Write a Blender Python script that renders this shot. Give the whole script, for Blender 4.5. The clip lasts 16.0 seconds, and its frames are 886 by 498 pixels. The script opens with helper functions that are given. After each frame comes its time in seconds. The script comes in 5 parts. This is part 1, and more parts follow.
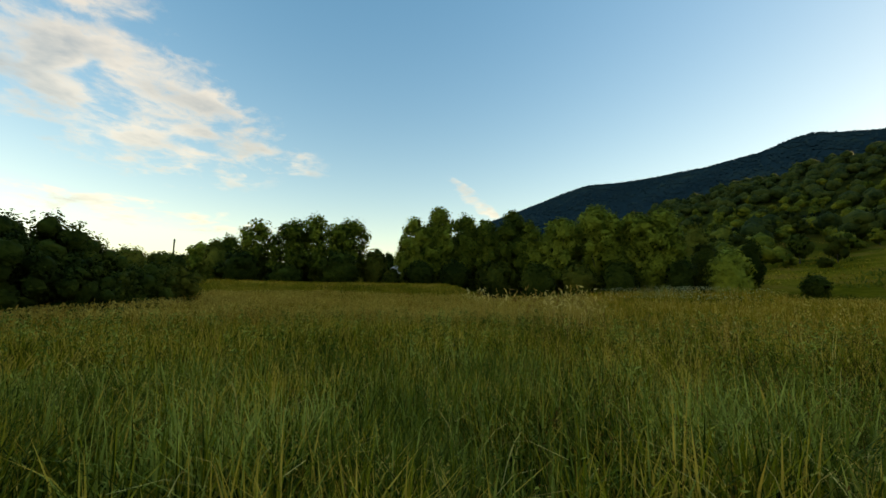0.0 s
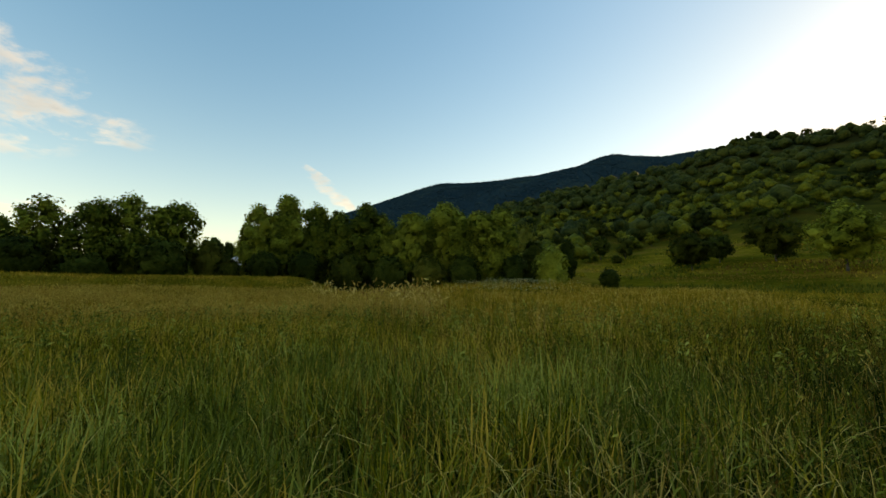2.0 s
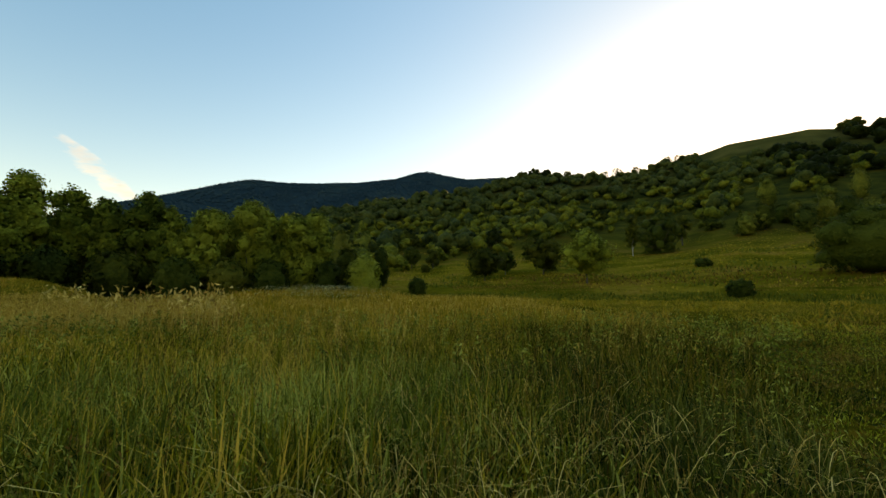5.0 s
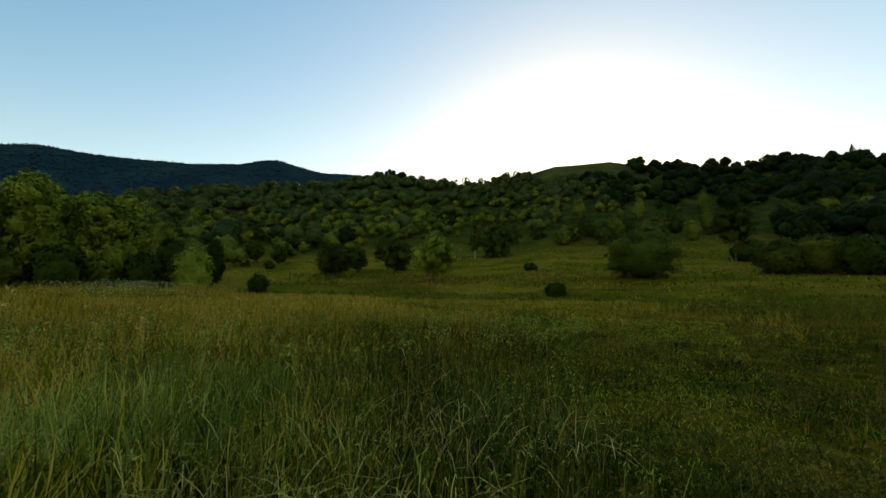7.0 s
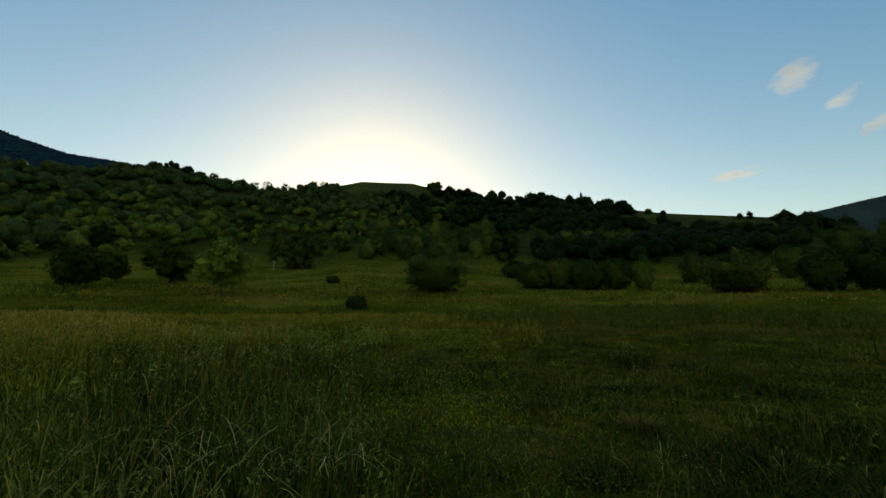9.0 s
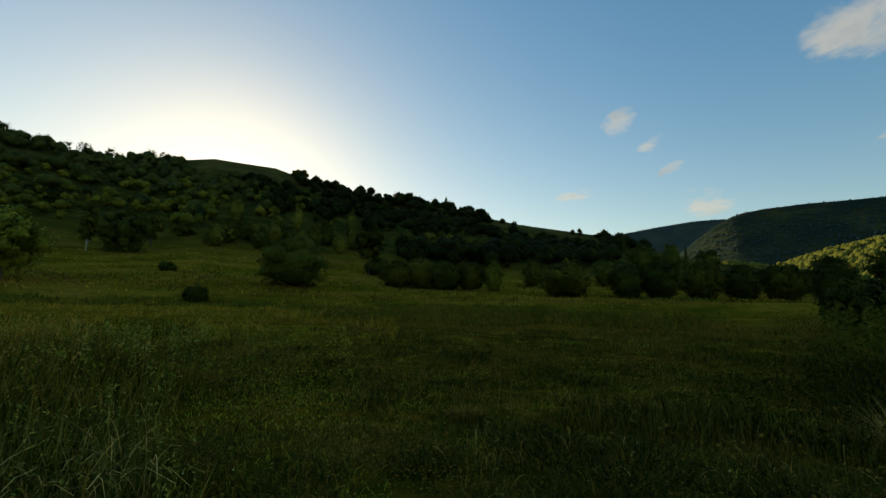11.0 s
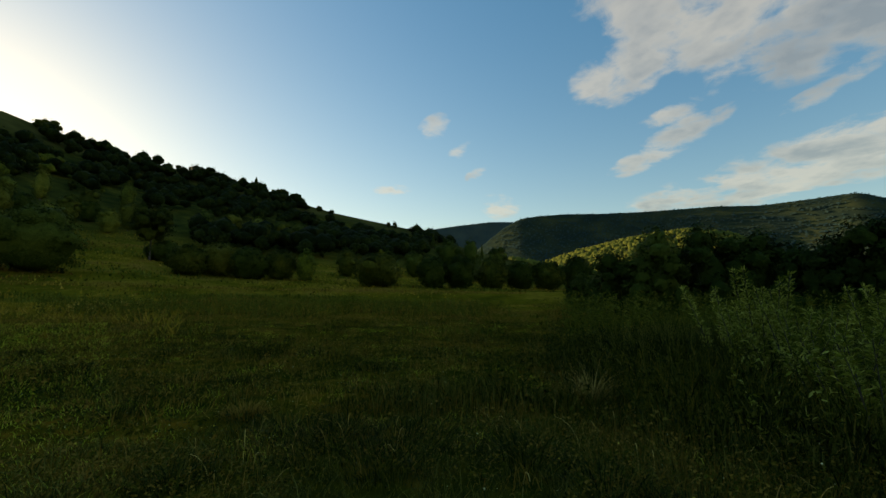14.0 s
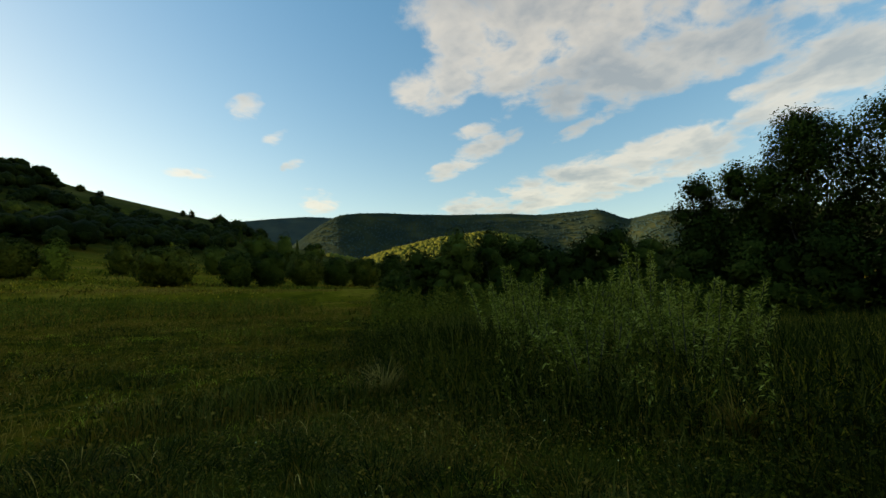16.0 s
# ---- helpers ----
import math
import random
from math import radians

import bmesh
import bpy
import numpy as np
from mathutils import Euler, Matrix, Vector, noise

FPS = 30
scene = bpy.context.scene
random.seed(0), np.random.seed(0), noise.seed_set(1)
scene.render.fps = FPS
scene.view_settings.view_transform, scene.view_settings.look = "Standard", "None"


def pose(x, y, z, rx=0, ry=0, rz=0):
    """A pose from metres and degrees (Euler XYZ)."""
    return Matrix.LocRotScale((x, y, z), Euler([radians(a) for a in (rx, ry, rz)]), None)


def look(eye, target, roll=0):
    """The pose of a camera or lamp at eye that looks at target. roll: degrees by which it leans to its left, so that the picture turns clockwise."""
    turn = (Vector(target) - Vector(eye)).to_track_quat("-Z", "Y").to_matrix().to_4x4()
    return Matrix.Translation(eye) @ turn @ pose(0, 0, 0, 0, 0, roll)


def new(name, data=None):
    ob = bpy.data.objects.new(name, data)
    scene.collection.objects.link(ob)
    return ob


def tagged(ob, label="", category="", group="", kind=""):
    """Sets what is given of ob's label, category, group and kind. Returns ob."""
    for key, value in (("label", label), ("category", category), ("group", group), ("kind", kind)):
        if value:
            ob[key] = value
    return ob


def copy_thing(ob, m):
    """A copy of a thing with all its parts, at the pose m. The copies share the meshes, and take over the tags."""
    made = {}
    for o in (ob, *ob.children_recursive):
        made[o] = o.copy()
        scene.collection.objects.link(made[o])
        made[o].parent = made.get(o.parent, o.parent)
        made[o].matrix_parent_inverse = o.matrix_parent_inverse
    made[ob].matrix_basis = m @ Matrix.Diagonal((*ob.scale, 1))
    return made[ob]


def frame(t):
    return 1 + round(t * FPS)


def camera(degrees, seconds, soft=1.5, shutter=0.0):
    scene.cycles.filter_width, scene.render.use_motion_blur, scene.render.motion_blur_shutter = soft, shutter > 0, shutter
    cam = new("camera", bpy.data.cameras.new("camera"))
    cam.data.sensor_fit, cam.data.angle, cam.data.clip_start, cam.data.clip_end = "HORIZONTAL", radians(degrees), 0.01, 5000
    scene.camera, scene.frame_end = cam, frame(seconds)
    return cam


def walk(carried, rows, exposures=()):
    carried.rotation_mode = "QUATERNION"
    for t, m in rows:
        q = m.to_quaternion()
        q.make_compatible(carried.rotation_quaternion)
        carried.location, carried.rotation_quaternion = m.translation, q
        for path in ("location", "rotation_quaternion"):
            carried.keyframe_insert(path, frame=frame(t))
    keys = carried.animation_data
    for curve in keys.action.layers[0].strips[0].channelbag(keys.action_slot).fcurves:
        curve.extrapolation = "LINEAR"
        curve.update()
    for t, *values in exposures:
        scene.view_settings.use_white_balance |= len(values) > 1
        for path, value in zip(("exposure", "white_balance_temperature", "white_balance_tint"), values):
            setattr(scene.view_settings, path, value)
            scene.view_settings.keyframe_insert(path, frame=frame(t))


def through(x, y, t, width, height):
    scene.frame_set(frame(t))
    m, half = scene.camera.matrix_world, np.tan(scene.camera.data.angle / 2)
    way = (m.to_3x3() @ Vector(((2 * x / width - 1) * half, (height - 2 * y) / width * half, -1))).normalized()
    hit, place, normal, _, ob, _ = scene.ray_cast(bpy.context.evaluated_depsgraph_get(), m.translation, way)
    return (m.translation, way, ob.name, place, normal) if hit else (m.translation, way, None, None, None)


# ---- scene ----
# The camera is held at arm's length and swings round with the one who holds it.
EYE_Z = 1.6
TURNS = [  # seconds, heading (clockwise from +y), tilt, roll
    (0, -0.06, 6.40, -0.60),
    (0.5, 6.32, 6.62, -0.03),
    (1, 10.73, 6.17, 0.14),
    (1.5, 15.08, 5.94, -0.18),
    (2, 19.76, 5.49, 0.05),
    (2.5, 23.90, 5.78, 1.02),
    (3, 29.35, 5.90, 1.81),
    (3.5, 33.03, 6.22, 1.55),
    (4, 37.64, 6.43, 0.88),
    (4.2, 39.09, 6.75, 0.89),
    (6.3, 55.05, 5.56, -1.08),
    (6.5, 57.05, 5.91, -0.53),
    (7, 64.78, 6.44, -0.50),
    (7.5, 71.81, 7.17, -0.21),
    (8, 79.10, 7.45, 0.38),
    (8.5, 85.02, 7.73, 0.26),
    (9, 91.28, 8.24, 0.31),
    (9.2, 93.02, 8.30, 0.39),
    (11.3, 112.69, 8.47, -0.76),
    (11.5, 114.59, 8.83, -0.30),
    (12, 119.30, 8.24, -0.40),
    (12.5, 122.95, 7.50, -0.60),
    (13, 126.65, 7.49, -0.27),
    (13.5, 131.28, 7.01, -1.54),
    (14, 134.86, 7.02, -0.58),
    (14.5, 141.55, 6.80, -0.70),
    (15, 146.84, 7.52, 0.16),
    (15.5, 151.32, 7.56, 1.10),
    (16, 159.57, 6.51, 1.02),
]


def ahead(az, el=0.0, d=1.0):
    a, e = radians(az), radians(el)
    return Vector((math.sin(a) * math.cos(e), math.cos(a) * math.cos(e), math.sin(e))) * d


def stand(az, el, roll):
    eye = ahead(az, 0, 0.75) + Vector((0, 0, EYE_Z))
    return look(eye, eye + ahead(az, el, 10), -roll)


cam = camera(93.5, 16.0)
walk(cam, [(t, stand(a, e, r)) for t, a, e, r in TURNS], [
    (0, 1.5, 9900, 12), (2.5, 1.55, 11100, 16), (4.2, 1.65, 11600, 18), (6.3, 1.78, 10900, 15), (7, 1.42, 9600, 11), (8, 0.95, 8800, 6), (9, 0.8, 8400, 5), (12, 0.72, 7900, 5), (14, 0.84, 8200, 6), (15.5, 0.95, 8600, 8), (16, 1.24, 8800, 9)])

# ---------------------------------------------------------------- light
SUN_AZ, SUN_EL = 82.0, 13.0


def sky_world():
    w = bpy.data.worlds.new("sky")
    scene.world = w
    w.use_nodes = True
    nt = w.node_tree
    nt.nodes.clear()
    N, L = nt.nodes.new, nt.links.new

    def m(op, a, b=None, c=None, clamp=False):
        n = N("ShaderNodeMath")
        n.operation, n.use_clamp = op, clamp
        for i, v in enumerate((a, b, c)):
            if v is None:
                continue
            if isinstance(v, (int, float)):
                n.inputs[i].default_value = v
            else:
                L(v, n.inputs[i])
        return n.outputs[0]

    sky = N("ShaderNodeTexSky")
    sky.sky_type, sky.sun_disc = "NISHITA", False
    sky.sun_elevation, sky.sun_rotation = radians(SUN_EL), radians(SUN_AZ)
    sky.air_density, sky.dust_density, sky.ozone_density, sky.altitude = 1.05, 0.45, 1.5, 400
    tc = N("ShaderNodeTexCoord")
    turn = N("ShaderNodeVectorRotate")
    turn.rotation_type = "Z_AXIS"
    turn.inputs["Angle"].default_value = radians(80)
    L(tc.outputs["Generated"], turn.inputs["Vector"])
    sep = N("ShaderNodeSeparateXYZ")
    L(turn.outputs[0], sep.inputs[0])
    x, y, z = sep.outputs
    az = m("MULTIPLY", m("ARCTAN2", x, y), 57.29578)
    el = m("MULTIPLY", m("ARCSINE", z), 57.29578)
    # clouds lie on a flat sheet overhead
    up = m("ADD", m("MAXIMUM", z, 0.0), 0.12)
    comb = N("ShaderNodeCombineXYZ")
    L(m("DIVIDE", x, up), comb.inputs[0])
    L(m("DIVIDE", y, up), comb.inputs[1])

    def fbm(scale, detail, rough, dist=0.0):
        n = N("ShaderNodeTexNoise")
        n.inputs["Scale"].default_value, n.inputs["Detail"].default_value = scale, detail
        n.inputs["Roughness"].default_value, n.inputs["Distortion"].default_value = rough, dist
        L(comb.outputs[0], n.inputs["Vector"])
        return n.outputs["Fac"]

    fine = fbm(3.6, 7.0, 0.55, 0.3)
    # heading from the middle, height, half length, half height, lean, density
    clouds = [(-122, 23, 19, 8.0, -16, 0.75), (-108, 19, 11, 2.8, -12, 0.48), (-116, 8.9, 17, 1.5, -3, 0.45),
              (-76, 13.2, 4.2, 1.0, -38, 0.8), (53.8, 23.1, 2.6, 1.7, 20, 0.9), (57.3, 20.6, 1.9, 1.0, 30, 0.85),
              (47.9, 15.1, 3.2, 0.7, 4, 0.75), (63, 12.6, 2.8, 1.6, -15, 0.75), (59.5, 17.4, 1.7, 0.7, 30, 0.7),
              (94, 33.5, 19, 7.2, -5, 1.15), (79, 28.5, 6, 3.6, 15, 0.95), (113, 27.5, 22, 4.0, 5, 1.0),
              (84.5, 19.3, 7.0, 1.6, 24, 0.95), (98.5, 21, 4.5, 0.9, 18, 0.8), (86, 22.5, 5, 1.0, 12, 0.7),
              (102, 15.2, 21, 2.8, 10, 1.1), (91, 12.2, 14, 1.1, 3, 0.9), (126, 22, 12, 3.6, 14, 1.0),
              (160, 26, 30, 10, 0, 0.8), (-160, 30, 25, 9, 0, 0.8)]
    cover = None
    for a, e, la, lb, lean, dens in clouds:
        c, s = math.cos(radians(lean)), math.sin(radians(lean))
        dx, dy = m("SUBTRACT", az, float(a)), m("SUBTRACT", el, float(e))
        u = m("DIVIDE", m("ADD", m("MULTIPLY", dx, c), m("MULTIPLY", dy, s)), float(la) * 1.22)
        v = m("DIVIDE", m("SUBTRACT", m("MULTIPLY", dy, c), m("MULTIPLY", dx, s)), float(lb) * 1.25)
        q = m("MULTIPLY", m("SUBTRACT", 1.0, m("ADD", m("MULTIPLY", u, u), m("MULTIPLY", v, v)), clamp=True), float(dens))
        cover = q if cover is None else m("MAXIMUM", cover, q)
    puffs = fbm(8.0, 6.0, 0.6, 0.4)
    body = m("ADD", m("SUBTRACT", m("MULTIPLY", cover, 1.35), 0.12), m("ADD", m("MULTIPLY", m("SUBTRACT", fine, 0.5), 4.2), m("MULTIPLY", m("SUBTRACT", puffs, 0.5), 2.2)))
    mask = N("ShaderNodeMapRange")
    mask.interpolation_type = "SMOOTHSTEP"
    for i, v in enumerate((0.05, 1.15, 0.0, 0.95), 1):
        mask.inputs[i].default_value = v
    L(body, mask.inputs[0])
    on = m("MULTIPLY", mask.outputs[0], m("MULTIPLY", cover, 5.0, clamp=True))
    thick = N("ShaderNodeMapRange")
    for i, v in enumerate((0.7, 2.6, 0.0, 1.0), 1):
        thick.inputs[i].default_value = v
    shade = fbm(1.7, 4.0, 0.6, 0.5)
    L(m("ADD", body, m("MULTIPLY", m("SUBTRACT", shade, 0.47), 7.0)), thick.inputs[0])
    tone = N("ShaderNodeMix")
    tone.data_type = "RGBA"
    L(thick.outputs[0], tone.inputs["Factor"])
    tone.inputs["A"].default_value = (CLOUD * 1.0, CLOUD * 0.93, CLOUD * 0.83, 1)
    tone.inputs["B"].default_value = (CLOUD * 0.48, CLOUD * 0.465, CLOUD * 0.45, 1)
    mix = N("ShaderNodeMix")
    mix.data_type = "RGBA"
    L(on, mix.inputs["Factor"])
    # a hazy evening sky: the light is spread more evenly over it
    grey, rich = N("ShaderNodeRGBToBW"), N("ShaderNodeVectorMath")
    L(sky.outputs[0], grey.inputs["Color"])
    rich.operation = "SCALE"
    hue = N("ShaderNodeHueSaturation")
    hue.inputs["Hue"].default_value = 0.499
    L(m("MAXIMUM", m("MULTIPLY_ADD", grey.outputs[0], -0.1, 1.45), 0.5), hue.inputs["Saturation"])
    L(sky.outputs[0], hue.inputs["Color"])
    L(hue.outputs[0], rich.inputs["Vector"])
    L(m("POWER", m("MAXIMUM", grey.outputs[0], 0.4), -0.25), rich.inputs["Scale"])
    L(rich.outputs[0], mix.inputs["A"])
    glow = N("ShaderNodeMix")
    glow.data_type, glow.blend_type = "RGBA", "ADD"
    glow.inputs["Factor"].default_value = 0.45
    L(tone.outputs["Result"], glow.inputs["A"])
    L(rich.outputs[0], glow.inputs["B"])
    L(glow.outputs["Result"], mix.inputs["B"])
    bg = N("ShaderNodeBackground")
    bg.inputs["Strength"].default_value = SKY
    L(mix.outputs["Result"], bg.inputs["Color"])
    L(bg.outputs[0], N("ShaderNodeOutputWorld").inputs["Surface"])


SKY, CLOUD = 0.14, 1.65
sky_world()
sun = new("sun", bpy.data.lights.new("sun", "SUN"))
sun.data.energy, sun.data.angle, sun.data.color = 5.0, radians(0.5), (1.0, 0.86, 0.66)
sun.matrix_world = look(ahead(SUN_AZ, SUN_EL, 100), (0, 0, 0))

# ---------------------------------------------------------------- materials


def material(name, colours, scale, rough=0.9, fine=0.0, by="island", through=0.0, bump=0.0, vary=0.7):
    """Colours of a ramp run over large noise mixed with a value of each piece (by) and a fine noise."""
    mat = bpy.data.materials.new(name)
    mat.use_nodes = True
    nt = mat.node_tree
    nt.nodes.clear()
    N, L = nt.nodes.new, nt.links.new

    def noise_at(s, detail=4.0):
        n = N("ShaderNodeTexNoise")
        n.inputs["Scale"].default_value, n.inputs["Detail"].default_value = s, detail
        L(geo.outputs["Position"], n.inputs["Vector"])
        return n.outputs["Fac"]

    def m(op, a, b):
        n = N("ShaderNodeMath")
        n.operation = op
        for i, v in enumerate((a, b)):
            if isinstance(v, (int, float)):
                n.inputs[i].default_value = v
            else:
                L(v, n.inputs[i])
        return n.outputs[0]

    geo = N("ShaderNodeNewGeometry")
    big = noise_at(scale)
    f = m("MULTIPLY", m("SUBTRACT", big, 0.5), 1.6)
    if by in ("island", "both"):
        f = m("ADD", f, m("MULTIPLY", m("SUBTRACT", geo.outputs["Random Per Island"], 0.5), vary))
    if by in ("object", "both"):
        f = m("ADD", f, m("MULTIPLY", m("SUBTRACT", N("ShaderNodeObjectInfo").outputs["Random"], 0.5), 0.8))
    if fine:
        f = m("ADD", f, m("MULTIPLY", m("SUBTRACT", noise_at(fine, 6.0), 0.5), 1.3))
    f = m("ADD", f, 0.5)
    ramp = N("ShaderNodeValToRGB")
    L(f, ramp.inputs[0])
    els = ramp.color_ramp.elements
    while len(els) < len(colours):
        els.new(0.5)
    for i, c in enumerate(colours):
        els[i].position = 0.08 + 0.84 * i / (len(colours) - 1)
        els[i].color = (*c, 1)
    b = N("ShaderNodeBsdfPrincipled")
    b.inputs["Roughness"].default_value = rough
    b.inputs["Specular IOR Level"].default_value = 0.02
    L(ramp.outputs[0], b.inputs["Base Color"])
    if bump:
        bp = N("ShaderNodeBump")
        bp.inputs["Strength"].default_value, bp.inputs["Distance"].default_value = 0.8, bump
        L(noise_at(fine or scale * 8, 6.0), bp.inputs["Height"])
        L(bp.outputs[0], b.inputs["Normal"])
    out = b.outputs[0]
    if through:
        t = N("ShaderNodeBsdfTranslucent")
        L(ramp.outputs[0], t.inputs["Color"])
        mx = N("ShaderNodeMixShader")
        mx.inputs[0].default_value = through
        L(out, mx.inputs[1])
        L(t.outputs[0], mx.inputs[2])
        out = mx.outputs[0]
    L(out, N("ShaderNodeOutputMaterial").inputs["Surface"])
    return mat


GRASS = material("meadow_green", [(0.0378, 0.0472, 0.00429), (0.142, 0.146, 0.00858), (0.319, 0.264, 0.0172), (0.654, 0.415, 0.0644)], 0.45, 0.6, 0.0, "island", 0.15, 0.0, 1.05)
# The meadow green again, darkened: shade of the sunward view in the colour.
SHADED_GRASS = material("shaded_meadow_grass", [(0.0162, 0.0219, 0.00199), (0.0606, 0.068, 0.00398), (0.136, 0.122, 0.00799), (0.281, 0.193, 0.0298)], 0.45, 0.6, 0.0, "island", 0.15, 0.0, 1.05)
MEADOW = material("far_meadow", [(0.139, 0.115, 0.0101), (0.259, 0.19, 0.0152), (0.383, 0.245, 0.0237), (0.542, 0.304, 0.0509)], 0.35, 0.7, 0.0, "island", 0.1, 0.0, 0.6)
BLADE = material("broad_green_blades", [(0.0574, 0.0813, 0.01), (0.166, 0.188, 0.02), (0.434, 0.438, 0.0875)], 0.6, 0.5, 0.0, "island", 0.2)
# The broad blades likewise, with shade put into the colour.
SHADED_BLADE = material("shaded_blades", [(0.0273, 0.0388, 0.00477), (0.0789, 0.0898, 0.00954), (0.206, 0.209, 0.0417)], 0.6, 0.5, 0.0, "island", 0.2)
HILL_BUSH = material("hill_bushes", [(0.0359, 0.0536, 0.00765), (0.0911, 0.108, 0.012), (0.185, 0.178, 0.0196)], 0.12, 0.7, 1.0, "both", 0.08, 0.6, 0.3)
SHORT = material("short_turf", [(0.0265, 0.0327, 0.00318), (0.0605, 0.0644, 0.00454), (0.127, 0.0998, 0.00909), (0.265, 0.154, 0.0227)], 0.5, 0.7, 0.0, "island", 0.1, 0.0, 0.95)
PALE_STRAW = material("pale_straw", [(0.343, 0.198, 0.0396), (0.554, 0.356, 0.0792), (0.792, 0.568, 0.172)], 0.8, 0.7, 0.0, "island", 0.2)
MARGIN = material("margin_grass", [(0.0151, 0.0201, 0.00252), (0.0473, 0.0536, 0.00632), (0.17, 0.157, 0.0284)], 0.5, 0.6, 0.0, "island", 0.2, 0.0, 1.1)
PATH = material("path_grass", [(0.188, 0.221, 0.0155), (0.377, 0.397, 0.0264), (0.606, 0.528, 0.0574)], 0.5, 0.7, 0.0, "island", 0.1)
MID_LEAF = material("pasture_leaves", [(0.0348, 0.0458, 0.00688), (0.0757, 0.0857, 0.0111), (0.135, 0.132, 0.0192)], 0.3, 0.6, 1.8, "both", 0.1, 0.35, 0.35)
STRAW = material("dry_straw", [(0.22, 0.14, 0.03), (0.36, 0.25, 0.06), (0.50, 0.36, 0.10)], 0.8, 0.7, 0.0, "island", 0.25)
DRY_TURF = material("dry_turf", [(0.121, 0.0803, 0.0107), (0.225, 0.134, 0.0188), (0.348, 0.2, 0.0373)], 0.8, 0.8, 0.0, "island", 0.15)
RUSSET = material("russet_herbs", [(0.10, 0.05, 0.010), (0.16, 0.085, 0.016), (0.24, 0.13, 0.028)], 0.2, 0.8, 0.0, "island", 0.1)
HERB_FAR = material("fresh_herbs", [(0.0529, 0.0695, 0.00718), (0.106, 0.12, 0.012), (0.186, 0.174, 0.0239)], 0.3, 0.6, 0.0, "island", 0.2)
SPUR_LEAF = material("spur_canopy", [(0.066, 0.076, 0.014), (0.095, 0.102, 0.018), (0.13, 0.13, 0.022)], 0.01, 0.9, 0.0, "island", 0.0, 0.0, 0.3)
PLUME = material("seed_heads", [(0.38, 0.22, 0.035), (0.52, 0.33, 0.06), (0.64, 0.44, 0.10)], 0.6, 0.8, 0.0, "island", 0.3)
HERB = material("tall_herbs", [(0.0113, 0.0163, 0.00252), (0.0314, 0.0378, 0.00442), (0.0942, 0.0915, 0.0113)], 0.4, 0.6, 0.0, "island", 0.25, 0.0, 1.0)
LEAF = material("tree_leaves", [(0.074, 0.0978, 0.0127), (0.168, 0.2, 0.023), (0.286, 0.308, 0.0383)], 0.25, 0.6, 2.2, "both", 0.12, 0.3, 0.35)
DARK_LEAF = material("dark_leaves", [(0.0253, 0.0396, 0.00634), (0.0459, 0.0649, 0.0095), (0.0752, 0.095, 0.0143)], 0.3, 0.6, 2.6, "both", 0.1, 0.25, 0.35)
HILL_LEAF = material("hill_leaves", [(0.0406, 0.0585, 0.0115), (0.102, 0.122, 0.0179), (0.196, 0.191, 0.0281)], 0.13, 0.7, 1.2, "both", 0.12, 0.5, 0.35)
# One woodland leaf in two tones: the hill's shaded far end is painted in.
SHADED_WOOD_LEAF = material("shaded_woodland_leaves", [(0.00797, 0.0139, 0.00316), (0.0199, 0.0291, 0.00506), (0.0478, 0.0544, 0.00759)], 0.13, 0.7, 0.8, "both", 0.1, 0.7, 0.35)
LIT_WOOD_LEAF = material("lit_woodland_leaves", [(0.0124, 0.0228, 0.00776), (0.031, 0.0476, 0.0124), (0.0741, 0.089, 0.0186)], 0.13, 0.7, 0.8, "both", 0.1, 0.7, 0.35)
WILLOW = material("willow_leaves", [(0.0824, 0.104, 0.011), (0.198, 0.22, 0.0219), (0.418, 0.408, 0.0824)], 1.2, 0.5, 0.0, "island", 0.25, 0.0, 1.0)
# Blue of the distance: haze is put into the canopy colour.
HAZE_BLUE_FOREST = material("haze_blue_canopy", [(0.010, 0.031, 0.040), (0.014, 0.039, 0.048), (0.022, 0.050, 0.052)], 0.006, 0.9, 0.0, "island", 0.0)
# Both ridge canopies have distance haze painted in, the farthest one most.
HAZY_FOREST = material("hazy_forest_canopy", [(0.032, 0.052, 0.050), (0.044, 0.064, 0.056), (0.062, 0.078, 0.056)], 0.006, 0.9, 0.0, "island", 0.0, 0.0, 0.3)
HAZE_TINTED_FOREST = material("haze_tinted_canopy", [(0.0166, 0.0375, 0.0405), (0.0285, 0.0525, 0.045), (0.0499, 0.07, 0.042)], 0.006, 0.9, 0.0, "island", 0.0, 0.0, 0.3)
BARK = material("bark", [(0.045, 0.035, 0.026), (0.085, 0.07, 0.055), (0.14, 0.12, 0.10)], 1.5, 0.9, 18.0, "none", 0.0, 0.02)
PALE_BARK = material("pale_bark", [(0.20, 0.18, 0.16), (0.45, 0.43, 0.40), (0.6, 0.58, 0.54)], 2.0, 0.8, 9.0, "none", 0.0, 0.01)
FLOWER = material("white_petals", [(0.483, 0.483, 0.207), (0.632, 0.609, 0.293), (0.782, 0.747, 0.388)], 1.0, 0.7, 0.0, "island", 0.3)
YELLOW = material("yellow_petals", [(0.55, 0.40, 0.03), (0.65, 0.48, 0.05), (0.7, 0.55, 0.1)], 1.0, 0.7, 0.0, "island", 0.3)
TIMBER = material("weathered_timber", [(0.10, 0.08, 0.06), (0.16, 0.13, 0.10), (0.22, 0.19, 0.16)], 1.0, 0.85, 12.0, "none", 0.0, 0.01)
LIME = material("limewash", [(0.72, 0.72, 0.70), (0.78, 0.78, 0.76), (0.82, 0.82, 0.80)], 0.6, 0.85, 6.0, "none")
